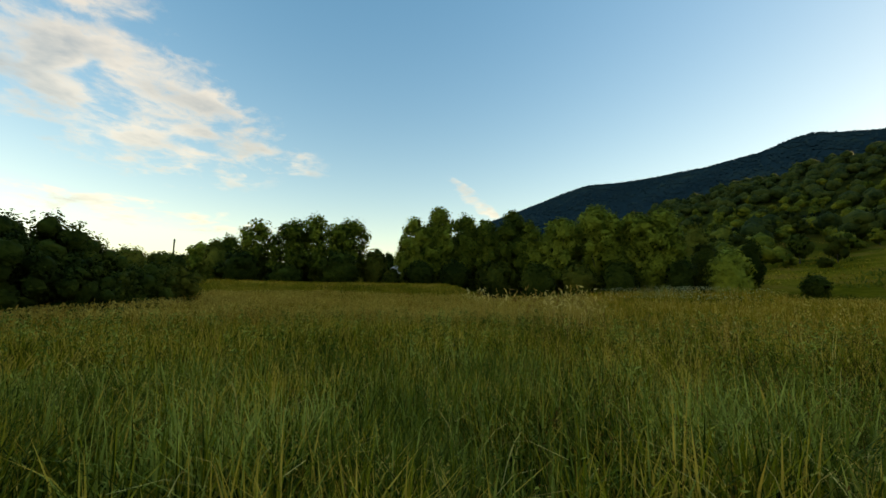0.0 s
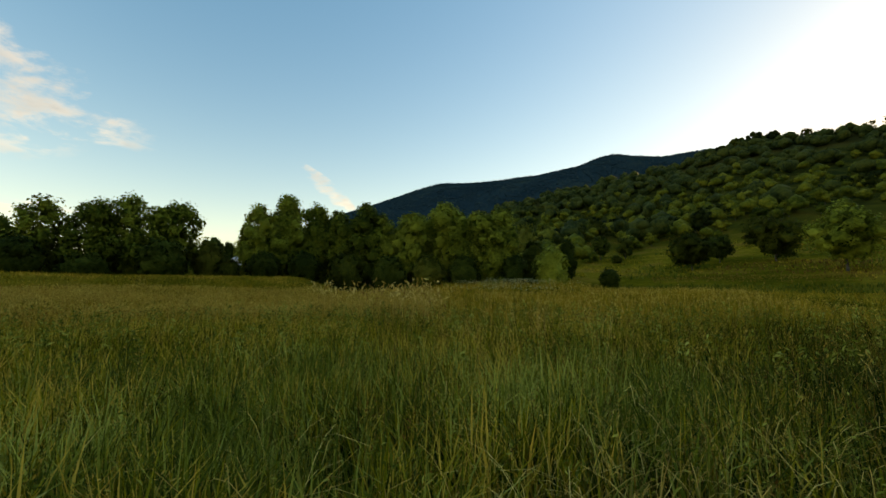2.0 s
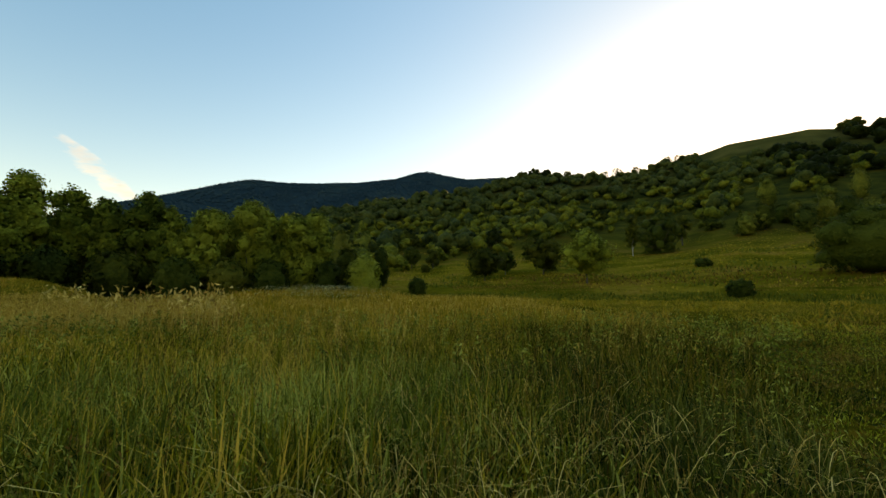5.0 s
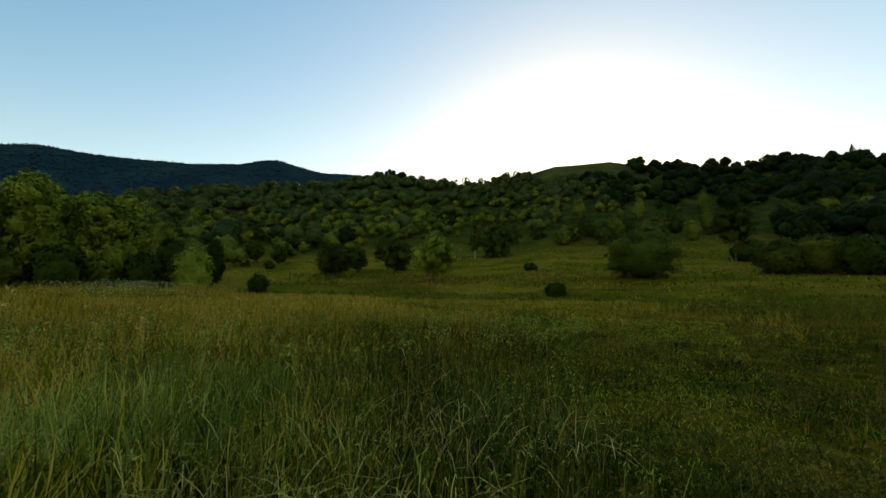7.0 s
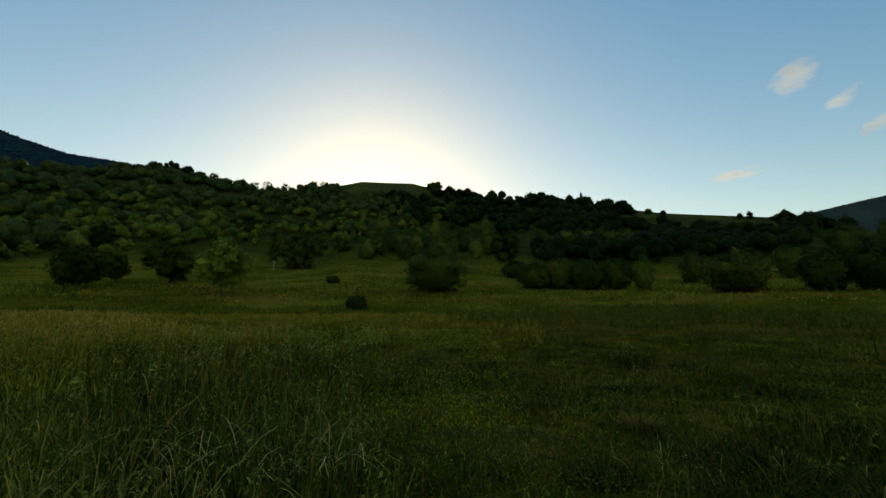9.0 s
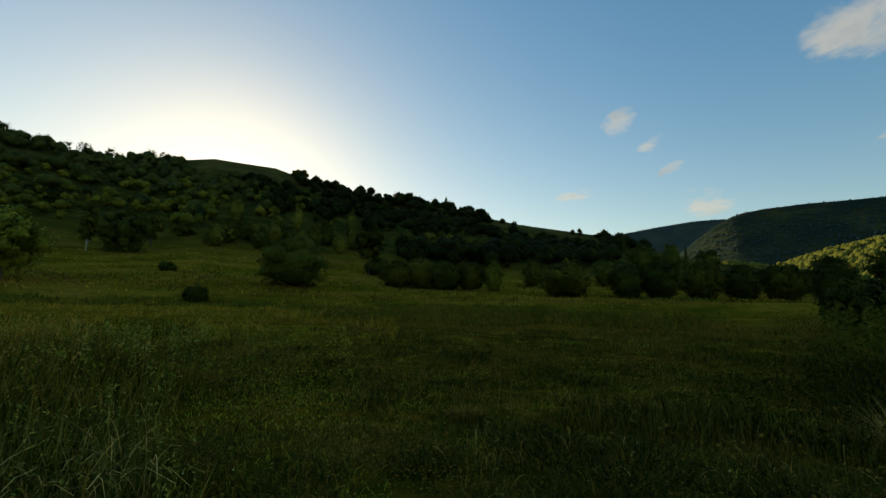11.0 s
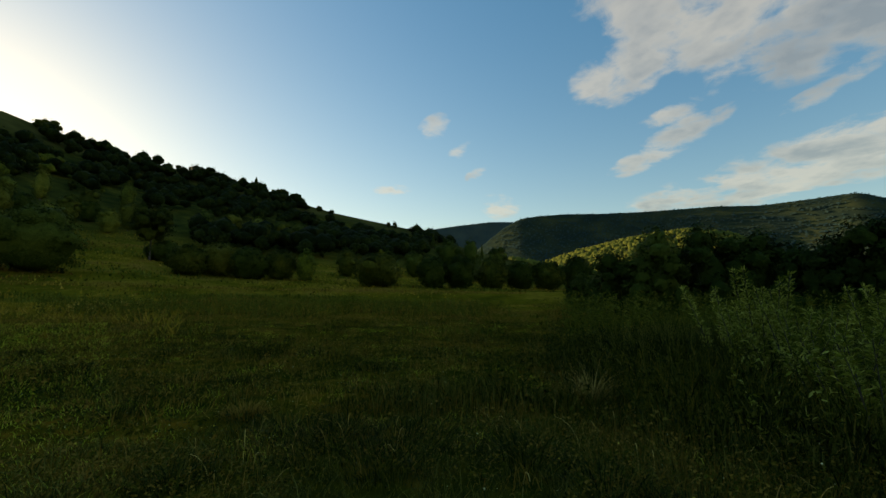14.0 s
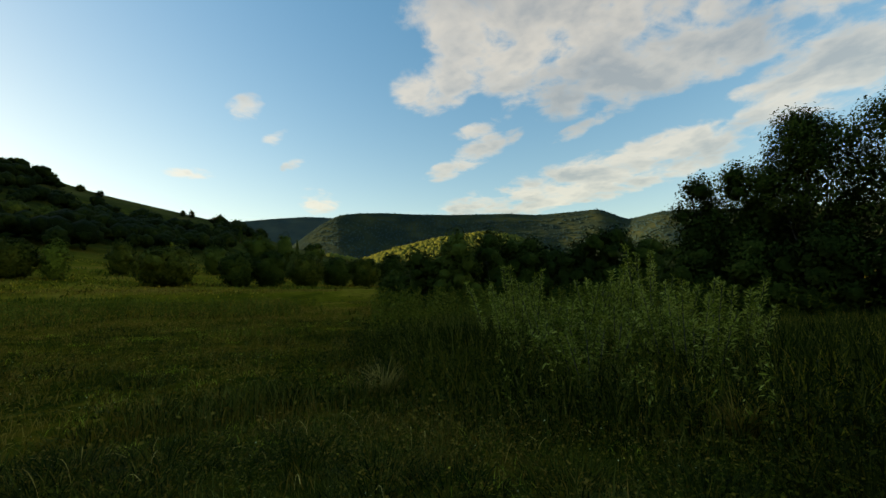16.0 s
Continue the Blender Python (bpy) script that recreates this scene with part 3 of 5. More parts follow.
def tree_parts(root, h, rad, low, rng, leaf=0.3, count=6000, mat=None, bark=None, lobes=None, limbs=5, trunk_r=None, shell=0.4, per=14, spread=None, aspect=0.6, stems=1, core=0.8, sub=2, dome=False):
    mat, bark = mat or LEAF, bark or BARK
    lobes = lobes or (dome_lobes(h, rad, rng) if dome else lobes_for(h, rad, low if low > 0.08 * h else -0.15 * h, rng))
    tr = trunk_r or h * 0.018
    for s in range(stems):
        off = rng.uniform(-1, 1, 2) * (0.35 * rad * 0.4 if stems > 1 else 0)
        t = np.linspace(0, 1, 7)
        bend = np.cumsum(rng.normal(0, 0.12, (7, 2)), 0) * h * 0.03
        pts = np.stack([off[0] + bend[:, 0], off[1] + bend[:, 1], -0.25 + t * (low + (h - low) * 0.6 + 0.25)], 1)
        rr = tr * (1 - 0.75 * t) * np.where(t < 0.05, 1.35, 1.0)
        part("trunk", tube(pts, rr, 7), bark, root, "", True)
    for k in range(limbs):
        l = lobes[int(rng.integers(0, len(lobes)))]
        z0 = low * rng.uniform(0.55, 1.0) + (h - low) * rng.uniform(0.0, 0.25)
        end = np.array(l[:3]) + rng.uniform(-0.3, 0.3, 3) * np.array(l[3:])
        a, b = np.array([0, 0, z0]), end
        t = np.linspace(0, 1, 6)[:, None]
        c = (a + b) / 2 + np.array([0, 0, -0.06 * h])
        pts = (1 - t) ** 2 * a + 2 * t * (1 - t) * c + t ** 2 * b
        part("limb", tube(pts, tr * 0.5 * (1 - 0.8 * t[:, 0]), 5), bark, root, "", True)
    p, d = crown_points(lobes, max(8, count // per), per, spread or leaf * 1.6, rng, shell)
    p[:, 2] = np.maximum(p[:, 2], 0.05)
    foliage = leaves(p, d, leaf * rng.uniform(0.6, 1.35, len(p)), aspect, rng, 0.0, 0.45)
    soft = tilted(foliage, billows(foliage[0], lobes))
    if core:
        inner = join([lump(l, core, rng, sub + (dome and k == 0), 0.2 if dome else 0.42) for k, l in enumerate(lobes)])
        soft = np.concatenate([soft, unit(facing(*inner) + 0.5 * billows(inner[0], lobes))])
        foliage = join([foliage, inner])
    part("crown", foliage, mat, root, normals=soft)
    return root


def plant(name, label, category, az, r, seed, h, rad, low, group="", sink=0.1, **kw):
    root = tagged(new(name), label, category, group)
    tree_parts(root, h, rad, low, np.random.default_rng(seed), **kw)
    root.matrix_basis = Matrix.Translation(at(az, r, sink)) @ pose(0, 0, 0, 0, 0, (seed * 77) % 360)
    return root


def by_angle(name, label, category, az, base, top, half, seed, r=None, low=0.15, **kw):
    """A tree or bush set by its heading, the angles of foot and top over the eye, and its half width in degrees."""
    r = r or up_slope(az, base)
    g = float(land(az, r))
    h = EYE_Z + r * math.tan(radians(top)) - g + 0.1
    rad = r * math.tan(radians(half))
    return plant(name, label, category, az, r, seed, h, rad, h * low, **kw)


ROW = "trees along the far edge of the meadow"
# heading, top angle, half width, distance, leaves, how solid the crown is
for i, (a, top, half, r, n, core) in enumerate([
        (-30.1, 5.9, 1.5, 70, 2200, 0.7), (-27.2, 6.9, 2.0, 66, 3200, 0.7), (-24.0, 9.0, 2.5, 62, 3800, 0.42), (-20.0, 9.4, 3.1, 60, 6000, 0.36),
        (-16.5, 10.2, 3.5, 61, 8000, 0.36), (-12.6, 9.8, 2.9, 60, 6000, 0.40), (-4.0, 10.4, 2.4, 60, 6000, 0.62), (-0.8, 11.8, 3.2, 61, 9500, 0.70),
        (3.1, 10.7, 2.4, 63, 6000, 0.66), (6.0, 10.2, 2.2, 62, 6500, 0.64), (9.4, 11.2, 3.3, 61, 10500, 0.64), (11.6, 9.7, 1.9, 60, 5000, 0.64),
        (15.4, 10.1, 2.9, 61, 9000, 0.64), (20.2, 11.5, 3.2, 62, 10500, 0.64), (22.1, 10.2, 2.0, 60, 5500, 0.64), (24.2, 10.1, 2.0, 61, 5500, 0.64),
        (26.8, 10.6, 2.9, 60, 9500, 0.64), (28.5, 9.3, 1.8, 59, 5000, 0.64)]):
    by_angle("tree", "broadleaved tree with a full billowing green crown", "tree", a, 1.2, top, half, 100 + i, r, 0.05, count=int(n * 1.9), leaf=0.32, aspect=0.8, mat=LEAF, group=ROW, shell=0.3 if core > 0.6 else 0.6, spread=0.34, core=core, per=10, limbs=7 if core < 0.6 else 4)
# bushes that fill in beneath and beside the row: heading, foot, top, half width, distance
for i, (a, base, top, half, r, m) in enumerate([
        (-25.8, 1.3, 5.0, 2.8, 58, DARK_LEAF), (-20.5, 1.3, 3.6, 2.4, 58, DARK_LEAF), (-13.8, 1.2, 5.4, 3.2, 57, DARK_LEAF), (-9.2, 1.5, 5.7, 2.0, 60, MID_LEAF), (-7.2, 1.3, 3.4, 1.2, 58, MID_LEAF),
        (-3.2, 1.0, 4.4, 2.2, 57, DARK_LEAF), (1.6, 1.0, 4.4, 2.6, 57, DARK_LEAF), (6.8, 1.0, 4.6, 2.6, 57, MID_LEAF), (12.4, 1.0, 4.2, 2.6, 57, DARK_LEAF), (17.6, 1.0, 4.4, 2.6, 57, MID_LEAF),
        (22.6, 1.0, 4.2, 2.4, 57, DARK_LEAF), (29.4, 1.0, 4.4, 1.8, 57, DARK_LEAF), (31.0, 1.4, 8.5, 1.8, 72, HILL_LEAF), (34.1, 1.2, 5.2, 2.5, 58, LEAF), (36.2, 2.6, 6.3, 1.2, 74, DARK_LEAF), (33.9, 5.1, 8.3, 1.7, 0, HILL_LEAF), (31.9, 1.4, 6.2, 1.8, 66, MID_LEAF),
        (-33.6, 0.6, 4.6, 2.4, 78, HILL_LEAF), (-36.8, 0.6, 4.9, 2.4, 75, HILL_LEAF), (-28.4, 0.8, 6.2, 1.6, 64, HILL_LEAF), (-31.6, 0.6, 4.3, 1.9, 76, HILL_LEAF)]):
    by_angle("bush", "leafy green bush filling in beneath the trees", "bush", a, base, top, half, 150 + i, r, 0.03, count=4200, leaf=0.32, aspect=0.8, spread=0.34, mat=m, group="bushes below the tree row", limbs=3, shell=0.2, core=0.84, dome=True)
for i, (a, top, half, r) in enumerate([(-54, 9.4, 7.0, 26), (-48.0, 8.6, 5.4, 27), (-43.0, 7.6, 4.2, 28), (-39.6, 5.8, 3.2, 29), (-36.4, 3.7, 3.4, 30), (-31.4, 3.2, 2.3, 34), (-34.2, 3.4, 2.8, 32), (-38.6, 4.8, 3.2, 28.5), (-46, 5.6, 4.5, 24.5), (-40, 3.8, 3.4, 26)]):
    by_angle("thicket_bush", "dense dark green bush at the meadow's edge", "bush", a, 0, top, half, 180 + i, r, 0.02, count=7000 if i < 4 else 4200, leaf=0.17, spread=0.2, mat=DARK_LEAF if i != 5 else MID_LEAF, group="thicket bushes", limbs=4, stems=3, trunk_r=0.07, shell=0.5, core=0.62)

# trees and bushes that stand singly on the pasture: heading, foot, top, half width, foot of the crown
SINGLE = [(41.3, 0.1, 2.2, 1.1, 0.02, DARK_LEAF), (40.4, 3.7, 7.0, 1.4, 0.1, DARK_LEAF), (42.3, 3.2, 4.1, 0.5, 0.1, MID_LEAF), (50.4, 2.1, 6.6, 2.6, 0.14, MID_LEAF), (53.2, 2.9, 6.2, 1.7, 0.1, DARK_LEAF),
          (58.2, 2.9, 7.9, 2.9, 0.1, MID_LEAF), (63.6, 1.7, 8.4, 3.3, 0.16, LEAF), (69.2, 5.0, 10.1, 1.0, 0.1, MID_LEAF), (72.2, 5.2, 10.6, 2.8, 0.06, DARK_LEAF), (74.6, 6.0, 9.7, 1.2, 0.1, MID_LEAF),
          (81.8, 7.2, 9.7, 1.8, 0.06, HILL_LEAF), (77.6, 7.6, 9.1, 1.5, 0.06, HILL_LEAF), (76.5, 3.5, 4.3, 0.9, 0.02, DARK_LEAF), (79.7, 0.0, 1.6, 1.3, 0.02, DARK_LEAF), (90.5, 2.3, 8.9, 5.3, 0.02, DARK_LEAF),
          (99.8, 4.1, 10.6, 2.7, 0.3, MID_LEAF), (101.0, 4.1, 6.3, 2.2, 0.02, DARK_LEAF), (103.5, 2.6, 6.1, 2.5, 0.02, MID_LEAF), (106.8, 2.6, 6.5, 3.0, 0.02, MID_LEAF), (110.2, 2.4, 6.3, 2.8, 0.02, DARK_LEAF), (113.6, 2.4, 6.2, 2.3, 0.02, MID_LEAF),
          (116.8, 2.3, 6.2, 1.3, 0.02, LEAF), (122.0, 2.9, 6.6, 1.7, 0.04, MID_LEAF), (126.2, 1.7, 6.4, 3.9, 0.02, MID_LEAF),
          (133.5, 1.6, 5.7, 2.4, 0.03, DARK_LEAF), (137.2, 1.6, 5.9, 2.5, 0.03, DARK_LEAF), (141.5, 1.6, 5.7, 2.5, 0.03, MID_LEAF), (145.3, 1.6, 5.3, 2.4, 0.03, DARK_LEAF), (149.0, 1.5, 5.2, 2.5, 0.03, MID_LEAF), (152.6, 1.5, 5.8, 2.5, 0.03, DARK_LEAF),
          (135.8, 4.5, 8.2, 2.2, 0.05, DARK_LEAF), (138.7, 4.5, 8.5, 1.5, 0.05, DARK_LEAF), (142.3, 3.6, 7.4, 1.9, 0.05, MID_LEAF), (131.0, 3.0, 6.6, 2.0, 0.05, DARK_LEAF),
          (83.0, 9.6, 13.0, 1.3, 0.05, HILL_LEAF), (87.8, 8.6, 11.6, 1.2, 0.05, HILL_LEAF), (90.3, 9.4, 12.6, 0.9, 0.05, HILL_LEAF), (97.2, 9.6, 12.4, 0.9, 0.05, HILL_LEAF), (94.0, 8.4, 11.2, 1.3, 0.05, MID_LEAF), (85.2, 7.6, 10.2, 1.1, 0.05, MID_LEAF),
          (107.7, 7.8, 10.4, 1.5, 0.05, MID_LEAF), (110.6, 7.6, 10.2, 1.4, 0.05, HILL_LEAF), (113.3, 7.6, 10.1, 1.5, 0.05, MID_LEAF), (115.8, 7.4, 9.8, 1.3, 0.05, HILL_LEAF), (104.8, 7.8, 10.6, 1.3, 0.05, HILL_LEAF)]
SINGLE += [(81.0 + 1.65 * k, 6.7 + 0.5 * (k % 3), 9.4 + 0.5 * (k * 2 % 3), 1.25, 0.05, (HILL_LEAF, MID_LEAF, DARK_LEAF)[k % 3]) for k in range(11)]
for i, (a, base, top, half, low, m) in enumerate(SINGLE):
    tree = low > 0.05
    by_angle("pasture_tree" if tree else "pasture_bush", "rounded green tree standing in the pasture" if tree else "low rounded green bush in the pasture",
             "tree" if tree else "bush", a, base, top, half, 220 + i, None, low, count=8200 if half > 2 else 3200, leaf=0.34, aspect=0.8, spread=0.38, mat=m, core=0.5 if tree else 0.74, dome=not tree,
             shell=0.45 if tree else 0.18, trunk_r=0.1 if i == 7 else None, bark=PALE_BARK if i == 7 else BARK, group="trees and bushes on the pasture", limbs=5)

# the hillside: trees built once and set out in numbers
PROTO = []
for k in range(8):
    g = np.random.default_rng(400 + k)
    root = tagged(new("hillside_tree"), "broadleaved tree on the wooded hillside", "tree", "hillside trees")
    slim = k > 5
    tree_parts(root, 8.0, 2.2 if slim else 3.6, 0.5, g, leaf=0.5, aspect=0.8, count=420, mat=HILL_BUSH if k % 2 else SHADED_WOOD_LEAF, limbs=2, per=5, shell=0.12, spread=0.3, core=0.84, sub=1, lobes=lobes_for(8.0, 2.2 if slim else 3.6, 0.5, g, 8))
    PROTO.append(root)
LONE = np.array([(s[0], s[1], s[2], s[3]) for s in SINGLE])


def hill_sites(count, lo, hi, seed, gap):
    """Headings and distances over the wooded part of the slope, thinning out downhill."""
    g, out = np.random.default_rng(seed), []
    while len(out) < count:
        a, u = g.uniform(24, 142), g.uniform(lo, hi)
        top = float(np.interp(a, *HILL))
        el = 1.0 + (top - 1.0) * u
        edge = float(np.interp(a, [24, 36, 44, 55, 66, 74, 84, 95, 110, 125, 142], [2.5, 2.8, 4.6, 5.6, 5.4, 6.8, 7.6, 6.6, 5.6, 4.0, 2.4]))
        if el < edge + g.normal(0, 0.45) or (77 < a < 90 and el > top - 1.9) or (el < edge + 2.0 and g.random() < 0.3):
            continue
        if any(abs(a - s[0]) < s[3] + 1.2 and s[1] - 0.3 < el < s[2] - 1.0 for s in LONE):
            continue
        r = up_slope(a, el)
        x, y = r * math.sin(radians(a)), r * math.cos(radians(a))
        if any((x - p) ** 2 + (y - q) ** 2 < gap * gap for _, _, _, p, q in out[-160:]):
            continue
        out.append((a, r, el, x, y))
    return out


SITES = hill_sites(290, 0.05, 0.7, 21, 5.5)
G = np.random.default_rng(77)
for i, (a, r, el, x, y) in enumerate(SITES):
    s = G.uniform(0.6, 1.15)
    mt = Matrix.LocRotScale(at(a, r, 0.2), Euler((0, 0, G.uniform(0, 6.28))), (s * G.uniform(0.9, 1.25), s * G.uniform(0.9, 1.25), s))
    if i < len(PROTO):
        PROTO[i].matrix_basis = mt
    else:
        k = i % len(PROTO)
        # darker copies towards the far end, whose shade is in the leaf colour
        copy_thing(PROTO[k - k % 2 if a > 88 and i % 5 else k | 1 if a < 76 and i % 4 else k], mt)


def woodland(sites, seed, count, leaf, mat, name, label, sizes):
    g, chunks, soft = np.random.default_rng(seed), [], []
    for a, r, *_ in sites:
        h = g.uniform(*sizes)
        rad = h * g.uniform(0.42, 0.62)
        b = np.array(at(a, r, 0.3))
        lobes = [(0, 0, h * 0.55, rad * 0.8, rad * 0.8, h * 0.43)]
        turn = g.uniform(0, 6.28)
        for k in range(3):
            c, q = turn + 2.1 * k, g.uniform(0.4, 0.6)
            lobes.append((math.cos(c) * rad * q, math.sin(c) * rad * q, h * g.uniform(0.36, 0.66), rad * g.uniform(0.42, 0.62), rad * g.uniform(0.42, 0.62), h * g.uniform(0.2, 0.3)))
        p, d = crown_points(lobes, count // 2, 2, leaf * 0.25, g, 0.08)
        fuzz = leaves(p, d, leaf * g.uniform(0.6, 1.2, len(p)), 0.75, g, 0.0, 0.4)
        mass = join([lump(l, 0.88, g, 1, 0.12) for l in lobes])
        chunks.append((fuzz[0] + b, fuzz[1]))
        chunks.append((mass[0] + b, mass[1]))
        soft += [tilted(fuzz, billows(fuzz[0], lobes)), unit(facing(*mass) + 0.4 * billows(mass[0], lobes))]
    return stuff(name, join(chunks), mat, label, "woodland", np.concatenate(soft))


SCRUB = [q for q in hill_sites(640, 0.15, 0.84, 25, 6.5) if q[0] < 92]
woodland(SCRUB, 26, 200, 0.46, HILL_BUSH, "hillside_scrub", "rounded green bushes scattered over the open hillside", (3.2, 8.4))
DENSE = [q for q in hill_sites(950, 0.3, 0.93, 22, 5.5) if q[0] > 88 + 8 * wave(q[0], q[1], 9) or (q[2] > np.interp(q[0], [24, 40, 50, 60, 70, 86], [8, 10.0, 11.0, 11.8, 12, 11]) + wave(q[3] * 0.05, q[4] * 0.05, 10)) or int(q[1] * 7) % 9 == 0] + hill_sites(330, 0.93, 0.995, 24, 2.5)
DENSE = [q for q in DENSE if not (116.5 < q[0] < 131 and q[2] > float(np.interp(q[0], *HILL)) - 1.7)]
# Same woods twice: the far end gets the leaf with shade in it.
woodland([q for q in DENSE if q[0] < 84 + 5 * wave(q[1], q[2], 18)], 23, 90, 0.8, LIT_WOOD_LEAF, "hillside_woodland", "dense green woodland covering the upper hillside", (7.0, 12.0))
woodland([q for q in DENSE if q[0] >= 84 + 5 * wave(q[1], q[2], 18)], 27, 90, 0.8, SHADED_WOOD_LEAF, "hillside_woodland", "dense woodland covering the far end of the hill, shade in its colour", (6.5, 13.0))

# crest trees against the sky: heading, top angle, half width
for i, (a, top, half, core) in enumerate([(52.8, 16.1, 0.7, 0.8), (54.2, 16.3, 0.8, 0.8), (55.7, 16.8, 0.9, 0.8), (57.3, 17.1, 1.1, 0.8), (58.9, 16.9, 0.9, 0.8), (60.4, 16.2, 0.9, 0.8), (61.7, 16.5, 0.6, 0.6), (63.0, 16.0, 0.9, 0.6), (64.5, 16.1, 0.9, 0.6), (66.3, 16.1, 0.7, 0.3), (67.9, 16.3, 0.8, 0.3), (70.1, 16.4, 0.9, 0.3),
                                          (72.7, 16.2, 0.6, 0.3), (73.7, 17.0, 0.6, 0.3), (74.8, 16.9, 0.6, 0.3), (75.8, 16.7, 0.6, 0.3), (90.1, 17.5, 1.3, 0.7), (92.2, 16.6, 1.2, 0.8), (94.0, 16.2, 0.9, 0.8), (95.9, 15.8, 1.1, 0.8), (98.1, 15.5, 1.0, 0.8), (103.6, 15.2, 0.9, 0.8), (104.7, 15.6, 1.2, 0.8), (106.9, 14.8, 0.7, 0.8),
                                          (108.4, 14.5, 0.7, 0.8), (112.9, 14.1, 1.1, 0.8), (114.4, 13.3, 0.7, 0.8), (115.6, 13.2, 0.7, 0.8), (118.0, 12.3, 0.5, 0.8), (119.6, 11.9, 0.4, 0.5), (127.3, 10.6, 0.4, 0.5), (128.2, 10.7, 0.4, 0.5), (130.9, 10.1, 1.0, 0.8)]):
    by_angle("crest_tree", "dark tree standing on the hill's crest", "tree", a, 99, top, half, 500 + i, 417.0, 0.1, count=520, leaf=0.75, mat=SHADED_WOOD_LEAF, group="trees on the crest", limbs=4, sink=0.6, core=core, sub=1, shell=0.5, per=6, spread=0.7, lobes=None)


def conifer(az, r, top, half, seed, name="conifer", group="conifers on the hill"):
    g = np.random.default_rng(seed)
    root = tagged(new(name), "dark pointed conifer on the hillside", "conifer", group)
    h = EYE_Z + r * math.tan(radians(top)) - float(land(az, r)) + 0.3
    rad = r * math.tan(radians(half))
    part("trunk", tube([(0, 0, -0.4), (0, 0, h * 0.5), (0, 0, h * 0.96)], [h * 0.02, h * 0.012, 0.03], 6), BARK, root, "", True)
    n = 900
    u = g.random(n) ** 0.7
    a = g.uniform(0, 6.28, n)
    q = rad * (1 - u) * g.uniform(0.55, 1.05, n) * (1 + 0.2 * np.sin(u * 40))
    p = np.stack([q * np.cos(a), q * np.sin(a), h * (0.06 + 0.94 * u)], 1)
    part("crown", leaves(p, np.stack([np.cos(a), np.sin(a), 0 * a + 0.3], 1), g.uniform(0.5, 1.1, n), 0.5, g, 1.5), DARK_LEAF, root)
    root.matrix_basis = Matrix.Translation(at(az, r, 0.3))


for i, (a, r, top, half) in enumerate([(110.1, 400, 15.1, 0.8), (100.9, 400, 15.0, 0.4), (86.0, 190, 9.4, 0.8), (80.5, 180, 9.6, 0.9), (133.5, 330, 9.0, 0.5), (135.0, 320, 8.7, 0.6), (136.2, 300, 8.4, 0.6), (138.8, 280, 7.9, 0.6), (140.2, 270, 7.6, 0.6)]):
    conifer(a, r, top, half, 560 + i)


def far_forest(name, label, a0, a1, r0, r1, count, size, seed, table, mat, relief=0.3):
    """Small lumpy crowns over a far ridge, thick along its crest."""
    g = np.random.default_rng(seed)
    a = g.uniform(a0, a1, count)
    r = np.sqrt(g.uniform(r0 ** 2, r1 ** 2, count))
    k = count // 4
    r[:k] = r1 * g.uniform(0.985, 1.0, k)
    keep = np.interp(a, *table) > 3.3
    a, r = a[keep], r[keep]
    n = len(a)
    c = np.stack([r * np.sin(np.radians(a)), r * np.cos(np.radians(a)), land(a, r)], 1)
    v = unit(np.array([(0, 0, 1.25), *[(math.cos(i * 1.047), math.sin(i * 1.047), 0.45) for i in range(6)], *[(math.cos(i * 1.047 + 0.5), math.sin(i * 1.047 + 0.5), -0.4) for i in range(6)]]))
    f = [(0, 1 + i, 1 + (i + 1) % 6) for i in range(6)]
    for i in range(6):
        f += [(1 + i, 7 + i, 1 + (i + 1) % 6), (1 + (i + 1) % 6, 7 + i, 7 + (i + 1) % 6)]
    h = g.uniform(0.6, 1.5, n) * size * np.where(r > 0.98 * r1, 0.5, 1.0)
    w = h * g.uniform(0.38, 0.6, n)
    q = v[None] * np.stack([w, w, h * 0.6], 1)[:, None] * g.uniform(0.75, 1.25, (n, len(v), 1))
    q = q + c[:, None]
    q[:, :, 2] += (h * 0.35)[:, None]
    ff = (np.arange(n)[:, None, None] * len(v) + np.array(f)[None]).reshape(-1, 3)
    e = 12.0
    slope = np.stack([(on_ground(c[:, 0] - e, c[:, 1]) - on_ground(c[:, 0] + e, c[:, 1])) / (2 * e), (on_ground(c[:, 0], c[:, 1] - e) - on_ground(c[:, 0], c[:, 1] + e)) / (2 * e), np.ones(n)], 1)
    soft = unit(unit(slope)[:, None] + relief * v[None])
    return stuff(name, (q.reshape(-1, 3), ff), mat, label, "forest", soft.reshape(-1, 3))


far_forest("mountain_forest", "dark forest covering the distant mountain, blue haze in its colour", 1, 62, 800, 1500, 9000, 6, 31, MOUNTAIN, HAZE_BLUE_FOREST, 0.25)
far_forest("ridge_forest", "green forest on the distant sunlit ridge, haze put into its colour", 136, 200, 1460, 2000, 9000, 6.5, 32, RIDGE, HAZE_TINTED_FOREST, 0.12)
far_forest("ridge_forest", "green forest on the farthest ridge, pale haze put into its colour", 120, 152, 2300, 3000, 3000, 8, 34, FAR_RIDGE, HAZY_FOREST, 0.12)
far_forest("spur_forest", "sunlit green forest on the nearer spur", 143, 184, 420, 760, 5000, 5.5, 33, SPUR, SPUR_LEAF, 0.9)



